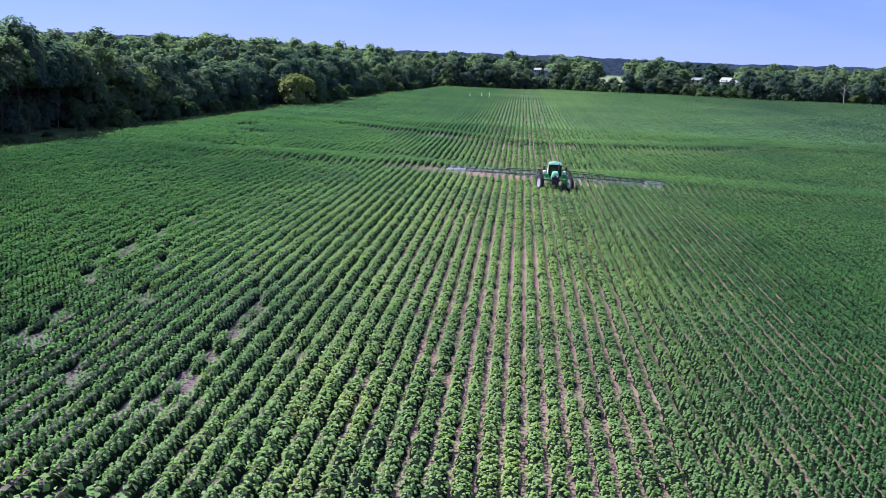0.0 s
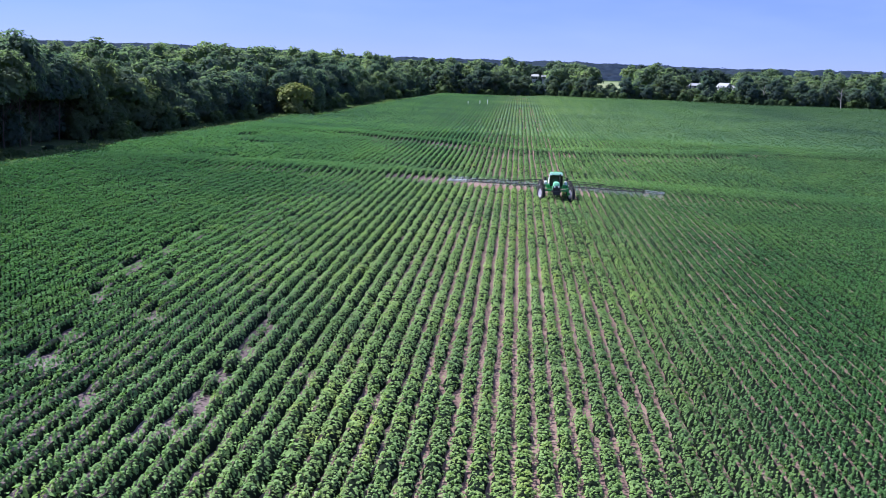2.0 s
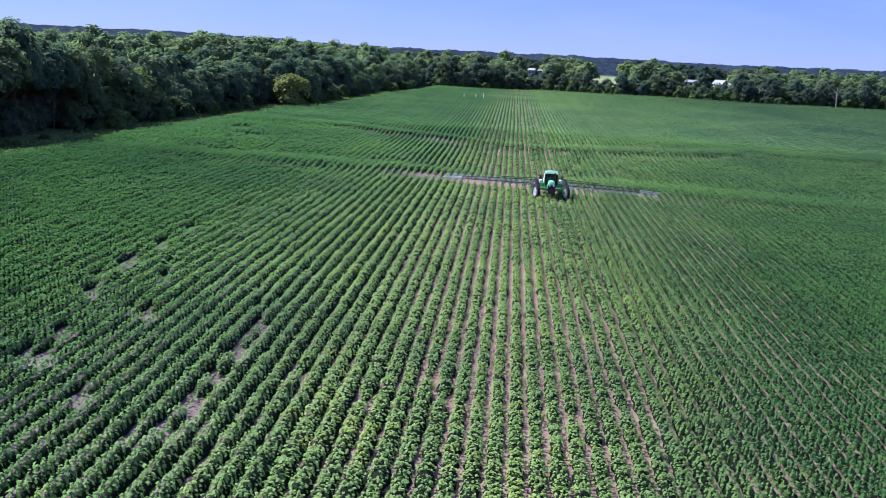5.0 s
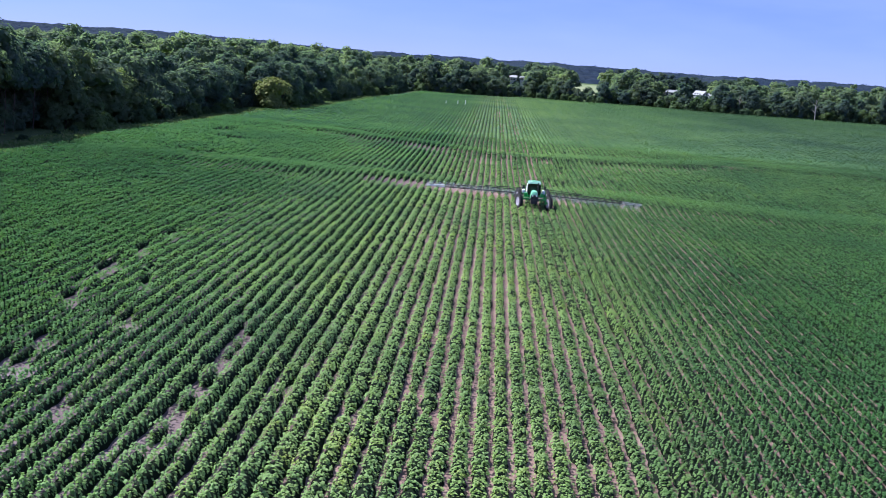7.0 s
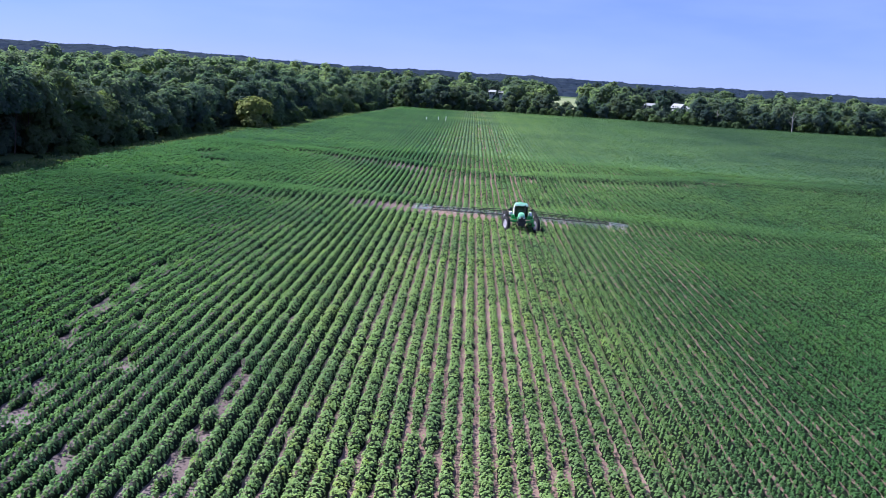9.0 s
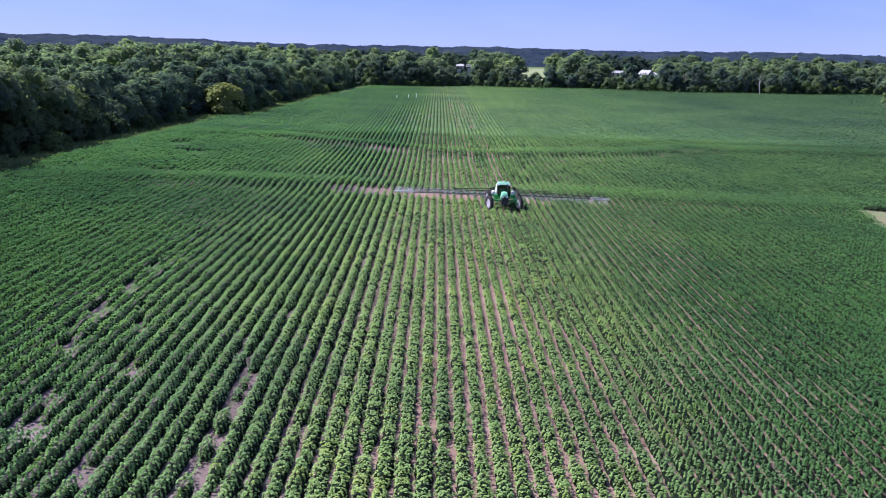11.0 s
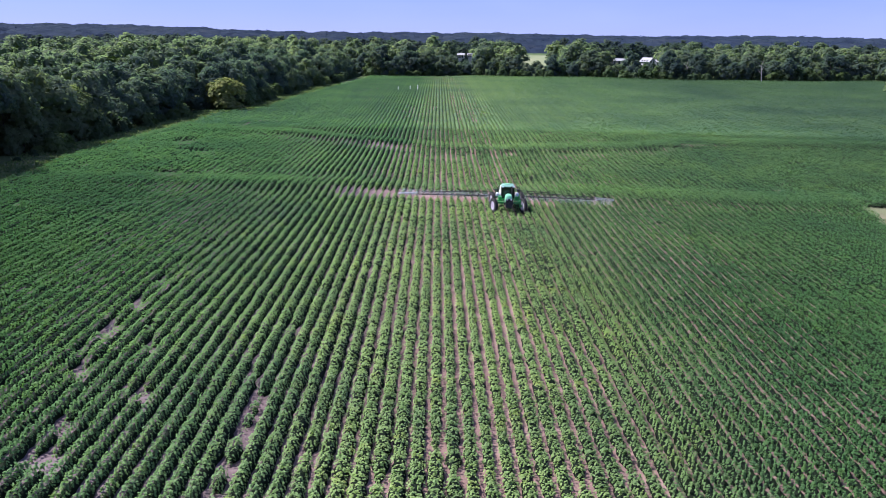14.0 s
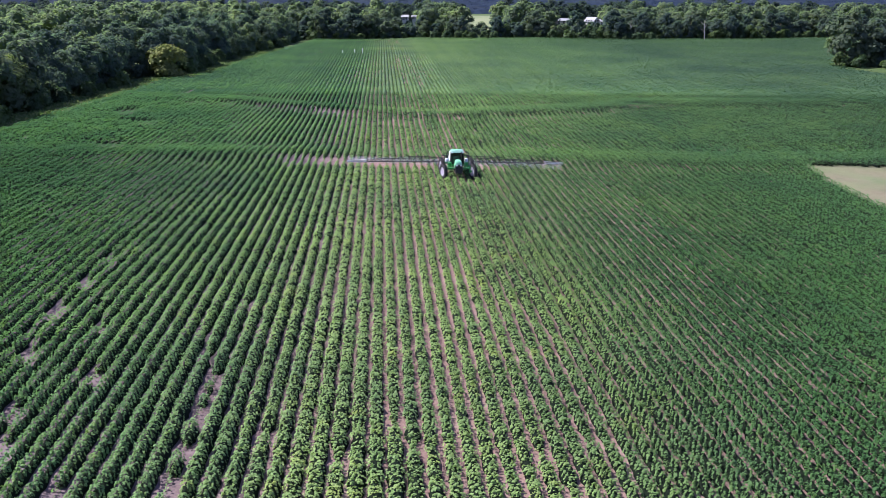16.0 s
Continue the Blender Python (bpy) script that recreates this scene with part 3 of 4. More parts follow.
KINDS = {
    "edge": [make_tree("broadleaf_tree", 10 + i, t, w, 2300, 0.205, TREE, "dense dark green broadleaf tree at the wood's edge", "tree", 0.06, 20)
             for i, (t, w) in enumerate(((10.5, 5.6), (9.5, 5.4), (11.5, 5.6), (8.5, 5.4)))],
    "edge_pale": [make_tree("broadleaf_tree", 15 + i, t, w, 2600, 0.2, PALE_TREE, "rounded grey-green broadleaf tree at the wood's edge", "tree", 0.02, 22)
                  for i, (t, w) in enumerate(((9.5, 6.0), (8.5, 5.8)))],
    "edge_beyond": [make_tree("broadleaf_tree", 20 + i, t, w, 1050, 0.28, TREE, "dark green broadleaf tree farther along the wood's edge", "tree", 0.05, 14)
                    for i, (t, w) in enumerate(((10.5, 5.4), (9.5, 5.2), (11.5, 5.6)))],
    "inner": [make_tree("broadleaf_tree", 30 + i, t, w, 1150, 0.275, TREE, "tall dark green broadleaf tree inside the wood", "tree", 0.3, 17)
              for i, (t, w) in enumerate(((14, 5.0), (13, 5.2), (15, 4.8), (12.5, 5)))],
    "spreading": [make_tree("broadleaf_tree", 36 + i, t, w, 1150, 0.26, TREE, "tall spreading broadleaf tree over a dark hollow", "tree", 0.56, 12, 0.09)
                  for i, (t, w) in enumerate(((13.5, 5.0), (12.5, 5.2), (14, 4.8)))],
    "inner_beyond": [make_tree("broadleaf_tree", 40 + i, t, w, 700, 0.36, TREE, "tall dark green broadleaf tree deep in the wood", "tree", 0.3, 11)
                     for i, (t, w) in enumerate(((14, 5.0), (13, 5.2), (15, 4.8)))],
    "far": [make_tree("broadleaf_tree", 50 + i, t, w, 540, 0.45, SHADED_TREE, "dark green broadleaf tree in the line behind the field", "tree", 0.04, 12)
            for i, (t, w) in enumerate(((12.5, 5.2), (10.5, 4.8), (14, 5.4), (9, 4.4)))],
    "shrub": [make_tree("shrub", 70 + i, t, w, 420, 0.22, SHRUB, "bright green shrub on the grassy field margin", "shrub", 0.0, 9, 0.06)
              for i, (t, w) in enumerate(((2.6, 1.9), (3.6, 2.2), (1.8, 1.7)))],
    "farshrub": [make_tree("shrub", 80 + i, t, w, 130, 0.4, SHRUB, "green shrub under the trees behind the field", "shrub", 0.0, 7, 0.06)
                 for i, (t, w) in enumerate(((3.0, 2.4), (4.4, 2.8)))],
}
first = {}


def plant(kind, x, y, scale, rng, group, sink=0.1):
    kinds = KINDS[kind]
    i = rng.randint(len(kinds))
    m = pose(x, y, float(height(x, y)) - sink, 0, 0, rng.uniform(0, 360)) @ Matrix.Diagonal((scale * rng.uniform(0.88, 1.12), scale * rng.uniform(0.88, 1.12), scale * rng.uniform(0.88, 1.12), 1))
    src = kinds[i]
    if (kind, i) not in first:       # the first one moves to its own place
        first[(kind, i)] = src
        src.matrix_basis = m
        tagged(src, group=group)
        return src
    ob = copy_thing(src, pose(0, 0, 0))
    ob.matrix_basis = m
    tagged(ob, group=group)
    return ob


LOW_SIGHT_LINES = ((0.0215, 0.008, 0.82), (0.0875, 0.016, 0.76), (0.161, 0.012, 0.66), (0.189, 0.014, 0.62))   # trees low on camera sight lines to buildings and meadow: direction, half-width, height


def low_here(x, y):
    return min([f for b, w, f in LOW_SIGHT_LINES if abs(x / y - b) < w], default=0)


rng = np.random.RandomState(5)
# wood beside the field: edge trees and shrubs, then rows behind
y = 62.0
while y < 428:
    x = float(np.interp(y, *LEFT_EDGE))
    pale = rng.uniform() < 0.66
    if not 106 < y < 139:                 # a dark hollow under the inner trees stays open
        plant(("edge_pale" if pale else "edge") if y < 175 else "edge_beyond", x - (9.5 if 226 < y < 246 else 7.0) + rng.uniform(-1.4, 0.6), y, rng.choice([0.42, 0.5, 0.6, 0.72, 0.86]), rng, "trees along the field's edge")
    if rng.uniform() < 0.75:
        plant("shrub", x - 3.4 + rng.uniform(-0.8, 0.6), y + rng.uniform(1, 4), rng.uniform(0.3, 0.5) if 106 < y < 142 else rng.uniform(0.4, 0.7) if 222 < y < 242 else rng.uniform(0.6, 1.4), rng, "shrubs along the field's edge")
    y += rng.uniform(3.4, 5.6) * (1 if y < 260 else 1.25)
for y in np.arange(104.0, 164.0, 5.0):      # spreading trees roof the hollow, higher at its near end; lower ones close its back in their shade
    k = float(np.interp(y, [104, 110, 120, 144, 160], [0.62, 0.72, 0.88, 0.84, 0.88]))
    x = float(np.interp(y, *LEFT_EDGE))
    for back in (8.0, 13.0, 18.0):
        plant("spreading", x - back + rng.uniform(-1, 1), y + rng.uniform(-1, 1), k * rng.uniform(0.94, 1.04), rng, "trees of the wood beside the field")
    plant("edge", x - 9.8 + rng.uniform(-0.5, 0.5), y + 2.5, rng.uniform(0.4, 0.5), rng, "trees of the wood beside the field")
    plant("edge", x - 16.5 + rng.uniform(-0.5, 0.5), y, rng.uniform(0.6, 0.7), rng, "trees of the wood beside the field")
for x, y, k in ((-53.0, 102.5, 0.95), (-52.4, 105.0, 0.7), (-54.6, 104.0, 1.3), (-55.0, 146.0, 1.0)):
    plant("shrub", x, y, k, rng, "shrubs along the field's edge")
for y in (66.0, 74.0, 82.0, 90.0, 98.0):
    plant("edge", float(np.interp(y, *LEFT_EDGE)) - 12.0 + rng.uniform(-1, 1), y, rng.uniform(0.85, 1.0), rng, "trees of the wood beside the field")
deep = []


def deep_tree(x, y, tall, wide, count, size, rng, into=deep, lobes=7):
    v, f = crown_arrays(rng, tall, wide, count, size, 0.3, lobes)
    turn = rng.uniform(0, 6.28)
    c, s = math.cos(turn), math.sin(turn)
    v = v @ np.array([[c, s, 0], [-s, c, 0], [0, 0, 1]]) + np.array([x, y, float(height(x, y))])
    into.append((v, f))


for depth, gap in ((10, 6.0), (17, 7.0), (26, 8), (37, 9), (50, 11), (66, 14), (88, 18), (115, 22)):
    y = 62.0 + rng.uniform(0, 5)
    while y < 445:
        x = float(np.interp(y, *LEFT_EDGE)) - depth + rng.uniform(-2.5, 2.5)
        if x > -0.75 * y - 18 and not (depth < 20 and 104 < y < 163):
            if depth < 18:
                plant("inner" if y < 175 else "inner_beyond", x, y, (0.74 if y < 104 else 0.78 if depth < 12 else 0.92) * rng.uniform(0.88, 1.05), rng, "trees of the wood beside the field")
            else:
                deep_tree(x, y, rng.uniform(12.2, 15.2) * float(np.interp(y, [90, 115, 150, 160], [1.0, 1.1, 1.1, 1.04])), rng.uniform(4.6, 6), *((640, 0.36) if y < 180 else (420, 0.45)), rng)
        y += gap * rng.uniform(0.75, 1.3) * (1 if y < 260 else 1.35)
# trees behind the field
for depth, gap, sc in ((3, 5.2, 0.74), (9, 6.0, 0.86), (19, 8, 1.0), (30, 10, 1.05), (45, 12, 1.1), (62, 14, 1.1)):
    x = -75.0
    while x < 240:
        yy = float(far_edge(x)) + depth + rng.uniform(-2, 2)
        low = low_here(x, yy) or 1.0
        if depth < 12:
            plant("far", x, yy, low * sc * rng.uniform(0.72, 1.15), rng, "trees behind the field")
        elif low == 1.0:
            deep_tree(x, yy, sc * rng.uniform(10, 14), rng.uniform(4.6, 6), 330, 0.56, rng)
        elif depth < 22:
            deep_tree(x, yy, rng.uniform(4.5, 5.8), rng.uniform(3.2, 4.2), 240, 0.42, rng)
        if depth == 3 and rng.uniform() < 0.95:
            plant("farshrub", x - 0.8, float(far_edge(x)) + 1.5 + rng.uniform(-1, 1), rng.uniform(0.8, 1.3), rng, "shrubs behind the field")
        if depth == 3 and rng.uniform() < 0.7:
            plant("farshrub", x + 2.5, float(far_edge(x)) - 0.5 + rng.uniform(-1, 1), rng.uniform(0.5, 1.0), rng, "shrubs behind the field")
        x += gap * rng.uniform(0.75, 1.2)
# woods on the rising ground beyond, left open on camera lines to buildings, meadow
rise = []
for depth, gap in ((84, 7.5), (104, 8.0), (128, 9.0), (158, 10.0), (196, 11.0), (240, 12.0)):
    x = -210.0
    while x < 330:
        yy = 438 + depth + rng.uniform(-5, 5)
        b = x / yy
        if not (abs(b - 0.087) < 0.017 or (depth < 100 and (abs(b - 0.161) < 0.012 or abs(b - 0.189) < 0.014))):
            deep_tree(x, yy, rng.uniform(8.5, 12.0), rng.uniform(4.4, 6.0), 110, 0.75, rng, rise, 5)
        x += gap * rng.uniform(0.7, 1.3)
tagged(new("woods_beyond", solid("woods_beyond", *joined(rise), HAZED_WOOD)), "dark green woods on rising ground beyond the field", "woods", kind="stuff")
for x, y, k in ((86.5, 465, 0.5), (91.0, 467, 0.44), (94.5, 468, 0.5), (79.5, 467, 0.46), (74.5, 466, 0.48), (8.5, 470, 0.5)):      # low trees before the buildings
    plant("far", x, y, k, rng, "trees behind the field")
# wood that juts into the field
for _ in range(34):
    a, b = rng.uniform(0, 1), rng.uniform(0, 1)
    plant("far", 121 + 42 * a, 264 + 30 * b - 6 * a, rng.uniform(0.75, 1.0), rng, "trees of the jutting wood")
for i in range(10):
    plant("far", 118.5 + 4.4 * i + rng.uniform(-0.8, 0.8), 277 - 1.8 * i, rng.uniform(0.8, 1.0), rng, "trees of the jutting wood")
for i in range(9):
    plant("farshrub", 115 + 5 * i + rng.uniform(-1, 1), 273 - 2.6 * i, rng.uniform(0.7, 1.0), rng, "shrubs of the jutting wood")
tagged(new("woods", solid("woods", *joined(deep), TREE)), "dark green broadleaf woods behind the field's edge trees", "woods", kind="stuff")


bush = make_tree("shrub", 91, 6.2, 4.2, 1500, 0.24, GOLD, "rounded yellow-green bush at the field's edge", "shrub", 0.0, 12, 0.08)
bush.matrix_basis = pose(-50.6, 239.5, float(height(-50.6, 239.5)) - 0.1) @ Matrix.Diagonal((1.25, 1.25, 1.1, 1))


# ---- tall grass along the wood ----
def margin_grass():
    r = np.random.RandomState(8)
    n = 20000
    y = r.uniform(70, 360, n)
    x = np.interp(y, *LEFT_EDGE) + r.uniform(-4.5, 1.8, n)
    tall = r.uniform(0.2, 0.5, n) * (1 + 0.3 * wave(x / 6, y / 12, 12))
    z = height(x, y) + tall * 0.5
    v, f = leaves(np.stack([x, y, z], 1), np.stack([r.normal(0, 1, n), r.normal(0, 1, n), r.uniform(0.1, 0.6, n)], 1), tall * 0.55, r, 0.5)
    tagged(new("margin_grass", solid("margin_grass", v, f, GRASS)), "rough light green grass between the wood and crop", "grass", kind="stuff")


margin_grass()


# ---- wooded hills far off ----
def hill_woods(y0, deep, tops, spread, step, size, seed):
    """A closed canopy on a rise, seen from low down: a rumpled sheet with loose leaf clumps over it."""
    rng = np.random.RandomState(seed)
    xs = np.arange(-spread, spread, step)
    ys = np.linspace(y0, y0 + deep, max(4, int(deep / (step * 1.6))))
    X, Y = np.meshgrid(xs, ys)
    X, Y = X + rng.uniform(-0.35, 0.35, X.shape) * step, Y + rng.uniform(-0.35, 0.35, X.shape) * step
    k = (Y - y0) / deep
    Z = tops[0] + (tops[1] - tops[0]) * np.sin(np.clip(k, 0, 1) * np.pi / 2) + np.interp(X, [-500, -150, 0], [5.0, 3.2, 0.0]) + 2.2 * np.sin(X / 190.0 + seed) + 1.6 * np.sin(X / 71.0 + 2 * seed + 2 * k)
    Z += rng.uniform(-1, 1, X.shape) * step * 0.2 + 0.9 * wave(X / 60, Y / 60, seed) + 0.8 * wave(X / 24, Y / 40, seed + 1)
    Z[0] = height(X[0], Y[0]) - 0.5
    n, m = X.shape
    i = (np.arange(n - 1)[:, None] * m + np.arange(m - 1)[None]).ravel()
    sheet = np.stack([X, Y, Z], -1).reshape(-1, 3)
    quads = np.stack([i, i + 1, i + m + 1, i + m], 1)
    loose = sheet[quads].reshape(-1, 3)         # each piece of the sheet its own green
    out = [(loose, np.arange(len(loose), dtype=np.int32).reshape(-1, 4))]
    up = sheet[rng.randint(m, len(sheet), len(sheet) * 2)] + rng.normal(0, 1, (len(sheet) * 2, 3)) * np.array([step * 0.5, step * 0.5, step * 0.05])
    d = rng.normal(0, 0.3, up.shape) + np.array([0.0, -0.25, 0.95])
    out.append(leaves(up, d, size, rng))
    return out


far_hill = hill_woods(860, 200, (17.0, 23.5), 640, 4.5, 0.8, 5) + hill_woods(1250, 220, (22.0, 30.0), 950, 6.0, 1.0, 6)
tagged(new("wooded_hills", solid("wooded_hills", *joined(far_hill), HAZED_FARWOOD)), "hazy blue-green wooded hills on the horizon", "hills", kind="stuff")


# ---- the sprayer ----
GREEN = painted("machine_green", (0.035, 0.3, 0.07), 0.35, 0, (0.2, 0.18, 0.12), 0.25, 2.5)
PALEGREEN = painted("pale_machine_green", (0.2, 0.55, 0.32), 0.4, 0, (0.3, 0.3, 0.25), 0.3, 2.5)
ROOFTOP = painted("roof_green", (0.2, 0.4, 0.3), 0.4, 0, (0.4, 0.42, 0.36), 0.3, 2.5)
BLACK = painted("black_metal", (0.02, 0.02, 0.022), 0.5, 0, (0.12, 0.1, 0.08), 0.4, 4.0)
RUBBER = painted("tyre_rubber", (0.02, 0.02, 0.022), 0.85, 0, (0.1, 0.08, 0.06), 0.35, 5.0)
RIM = painted("rim_paint", (0.46, 0.41, 0.5), 0.45, 0, (0.4, 0.32, 0.26), 0.3, 4.0)
WHITE = painted("white_paint", (0.78, 0.79, 0.8), 0.45, 0, (0.45, 0.4, 0.35), 0.3, 2.0)
STEEL = painted("boom_steel", (0.035, 0.037, 0.045), 0.5, 0.3, (0.25, 0.22, 0.18), 0.4, 4.0)
SILVER = painted("bare_metal", (0.6, 0.62, 0.64), 0.35, 0.6, (0.3, 0.27, 0.24), 0.3, 4.0)
LAMP = painted("lamp_lens", (0.85, 0.87, 0.88), 0.15, 0, (0.6, 0.6, 0.55), 0.1, 6.0)


def glass():
    m, t, b = nodes_of("tinted_glass")
    b.inputs["Base Color"].default_value = (0.012, 0.016, 0.016, 1)
    b.inputs["Roughness"].default_value = 0.06
    t.links.new(ramp(t, noise_of(t, 2.0, 3), [(0.3, (0.05, 0.05, 0.05)), (0.7, (0.16, 0.16, 0.16))]), b.inputs["Roughness"])
    return m


GLASS = glass()


def wheel(parent, x, y, radius, width, steer=0.0):
    w = new("wheel")
    w.parent = parent
    w.matrix_basis = pose(x, y, radius, 0, 0, steer)
    bm = bmesh.new()
    h, r = width / 2, radius
    lathe(bm, [(-h * 0.8, r * 0.56), (-h, r * 0.75), (-h * 0.95, r * 0.93), (-h * 0.7, r * 0.975), (h * 0.7, r * 0.975), (h * 0.95, r * 0.93), (h, r * 0.75), (h * 0.8, r * 0.56)], n=32)
    n = 22
    for i in range(n):      # tread bars, set as chevrons
        for s in (-1, 1):
            a = 2 * math.pi * (i + (0.5 if s > 0 else 0)) / n
            m = Matrix.Rotation(a, 4, "X") @ Matrix.Translation((s * h * 0.48, 0, r * 0.985)) @ Matrix.Rotation(s * 0.6, 4, "Z")
            v = bmesh.ops.create_cube(bm, size=1.0)["verts"]
            bmesh.ops.transform(bm, matrix=m @ Matrix.Diagonal((h * 1.0, 0.05, 0.055, 1)), verts=v)
    part("tyre", bm, RUBBER, w)
    bm = bmesh.new()
    for s in (-1, 1):
        lathe(bm, [(s * h * 0.8, r * 0.57), (s * h * 0.9, r * 0.54), (s * h * 0.62, r * 0.48), (s * h * 0.5, r * 0.22), (s * h * 0.72, r * 0.17), (s * h * 0.72, 0.01)], n=28)
    part("rim", bm, RIM, w, "off-white painted wheel rim")


def truss(parent, name, x0, x1, z0, z1, tall0, tall1, deep, material, bays):
    """A boom section: two lower bars, one upper bar and zigzag braces."""
    bm = bmesh.new()
    at = lambda k: (x0 + (x1 - x0) * k, z0 + (z1 - z0) * k, tall0 + (tall1 - tall0) * k)
    for dy, up in ((-deep / 2, 0), (deep / 2, 0), (0, 1)):
        (xa, za, ta), (xb, zb, tb) = at(0), at(1)
        tube(bm, (xa, dy, za + up * ta), (xb, dy, zb + up * tb), 0.038, 0.034, 6)
    for i in range(bays):
        xa, za, ta = at(i / bays)
        xm, zm, tm = at((i + 0.5) / bays)
        xb, zb, tb = at((i + 1) / bays)
        for dy in (-deep / 2, deep / 2):
            tube(bm, (xa, dy, za), (xm, 0, zm + tm), 0.018, n=5)
            tube(bm, (xm, 0, zm + tm), (xb, dy, zb), 0.018, n=5)
        tube(bm, (xa, -deep / 2, za), (xb, deep / 2, zb), 0.026, n=5)
    return part(name, bm, material, parent)


def sprayer():
    top = tagged(new("crop_sprayer"), "green high-clearance crop sprayer with spread booms standing in soybean rows", "sprayer")
    sx, sy = 4.65, 110.6
    tilt = math.degrees(math.atan2(float(height(sx, sy + 2) - height(sx, sy - 2)), 4))
    top.matrix_basis = pose(sx, sy, float(height(sx, sy)), tilt, 0, 0)
    for x in (-1.52, 1.52):
        wheel(top, x, -1.6, 0.80, 0.32, 21.0)
        wheel(top, x, 1.6, 0.88, 0.34, 12.0)
        for y, r in ((-1.6, 0.80), (1.6, 0.86)):
            bm = bmesh.new()
            s = -1 if x > 0 else 1
            box(bm, x + s * 0.32, y, r + 0.2, 0.16, 0.2, 0.75, 0.03)
            tube(bm, (x + s * 0.32, y, r), (x + s * 0.08, y, r), 0.1, n=10)
            part("axle_leg", bm, GREEN, top)
    for y, z in ((-1.6, 1.12), (1.6, 1.3)):
        bm = bmesh.new()
        box(bm, 0, y, z, 2.5, 0.18, 0.2, 0.03)
        part("axle_beam", bm, GREEN, top)
    for x in (-0.42, 0.42):
        bm = bmesh.new()
        box(bm, x, 0.6, 1.08, 0.12, 5.6, 0.22, 0.02)
        part("frame_rail", bm, BLACK, top)
    # engine hood with its grille and lamps
    bm = bmesh.new()
    box(bm, 0, -1.65, 1.6, 0.82, 1.95, 0.78, 0.2, 0.72)
    hood = part("hood", bm, PALEGREEN, top, "light green sloping engine hood")
    bm = bmesh.new()
    box(bm, 0, -2.62, 1.42, 0.74, 0.1, 0.5, 0.03)
    for i in range(6):
        box(bm, 0, -2.68, 1.22 + 0.07 * i, 0.66, 0.03, 0.025)
    part("grille", bm, BLACK, hood)
    for x in (-0.2, 0.2):
        bm = bmesh.new()
        tube(bm, (x, -2.66, 1.58), (x, -2.73, 1.58), 0.085, 0.075, 14)
        part("headlight", bm, LAMP, hood, "white glass headlight")
    bm = bmesh.new()
    box(bm, 0, -2.45, 0.95, 0.7, 0.5, 0.42, 0.05)
    part("front_weight", bm, BLACK, top)
    bm = bmesh.new()
    tube(bm, (0.36, -1.0, 1.9), (0.36, -1.0, 2.75), 0.05, n=10)
    tube(bm, (0.36, -1.0, 2.2), (0.36, -1.0, 2.55), 0.08, n=10)
    part("exhaust_pipe", bm, BLACK, top)
    # cab
    cab = new("cab")
    cab.parent = top
    bm = bmesh.new()
    box(bm, 0, 0.25, 1.3, 1.34, 1.5, 0.26, 0.05)
    part("cab_base", bm, GREEN, cab)
    bm = bmesh.new()
    box(bm, 0, 0.75, 1.95, 0.56, 0.16, 0.8, 0.06)
    box(bm, 0, 0.45, 1.72, 0.56, 0.5, 0.14, 0.05)
    part("driver_seat", bm, BLACK, cab)
    bm = bmesh.new()
    tube(bm, (0, -0.25, 1.6), (0, -0.05, 1.98), 0.03, n=8)
    tube(bm, (0, -0.06, 1.97), (0, -0.04, 2.0), 0.2, n=18)
    part("steering_wheel", bm, BLACK, cab)
    for x in (-0.66, 0.66):
        for y in (-0.48, 0.9):
            bm = bmesh.new()
            tube(bm, (x, y, 1.4), (x * 0.94, y * 0.9, 2.6), 0.035, n=8)
            part("post", bm, BLACK, cab)
        bm = bmesh.new()
        box(bm, x * 0.985, 0.21, 2.0, 0.03, 1.3, 1.16, 0.01)
        part("side_window", bm, GLASS, cab, "dark tinted cab glass")
    for y, n in ((-0.5, "windscreen"), (0.88, "rear_window")):
        bm = bmesh.new()
        box(bm, 0, y * 0.95, 2.0, 1.26, 0.03, 1.18, 0.01)
        part(n, bm, GLASS, cab, "dark tinted cab glass")
    bm = bmesh.new()
    box(bm, 0, 0.14, 2.68, 1.42, 1.8, 0.18, 0.08, 0.82)
    roof = part("roof", bm, ROOFTOP, cab, "pale green cab roof with rounded edge")
    bm = bmesh.new()
    lathe(bm, [(0, 0.42), (0.05, 0.40), (0.07, 0.3), (0.07, 0.01)], n=24)
    bmesh.ops.transform(bm, matrix=Matrix.Translation((0, 0.2, 2.76)) @ Matrix.Rotation(-math.pi / 2, 4, "Y"), verts=bm.verts[:])
    part("roof_vent", bm, PALEGREEN, roof, "round light green roof vent")
    for x in (-0.55, 0.55):
        bm = bmesh.new()
        box(bm, x, -0.75, 2.62, 0.2, 0.1, 0.12, 0.02)
        part("work_light", bm, LAMP, roof)
        mirror = new("mirror")
        mirror.parent = cab
        bm = bmesh.new()
        tube(bm, (x * 1.2, -0.5, 2.4), (x * 2.0, -0.62, 2.36), 0.02, n=6)
        part("mirror_arm", bm, BLACK, mirror)
        bm = bmesh.new()
        box(bm, x * 2.02, -0.62, 2.2, 0.2, 0.06, 0.36, 0.02)
        part("mirror_head", bm, BLACK, mirror)
    bm = bmesh.new()
    tube(bm, (-0.5, 0.8, 2.75), (-0.5, 0.8, 3.25), 0.012, n=5)
    part("aerial", bm, BLACK, roof)
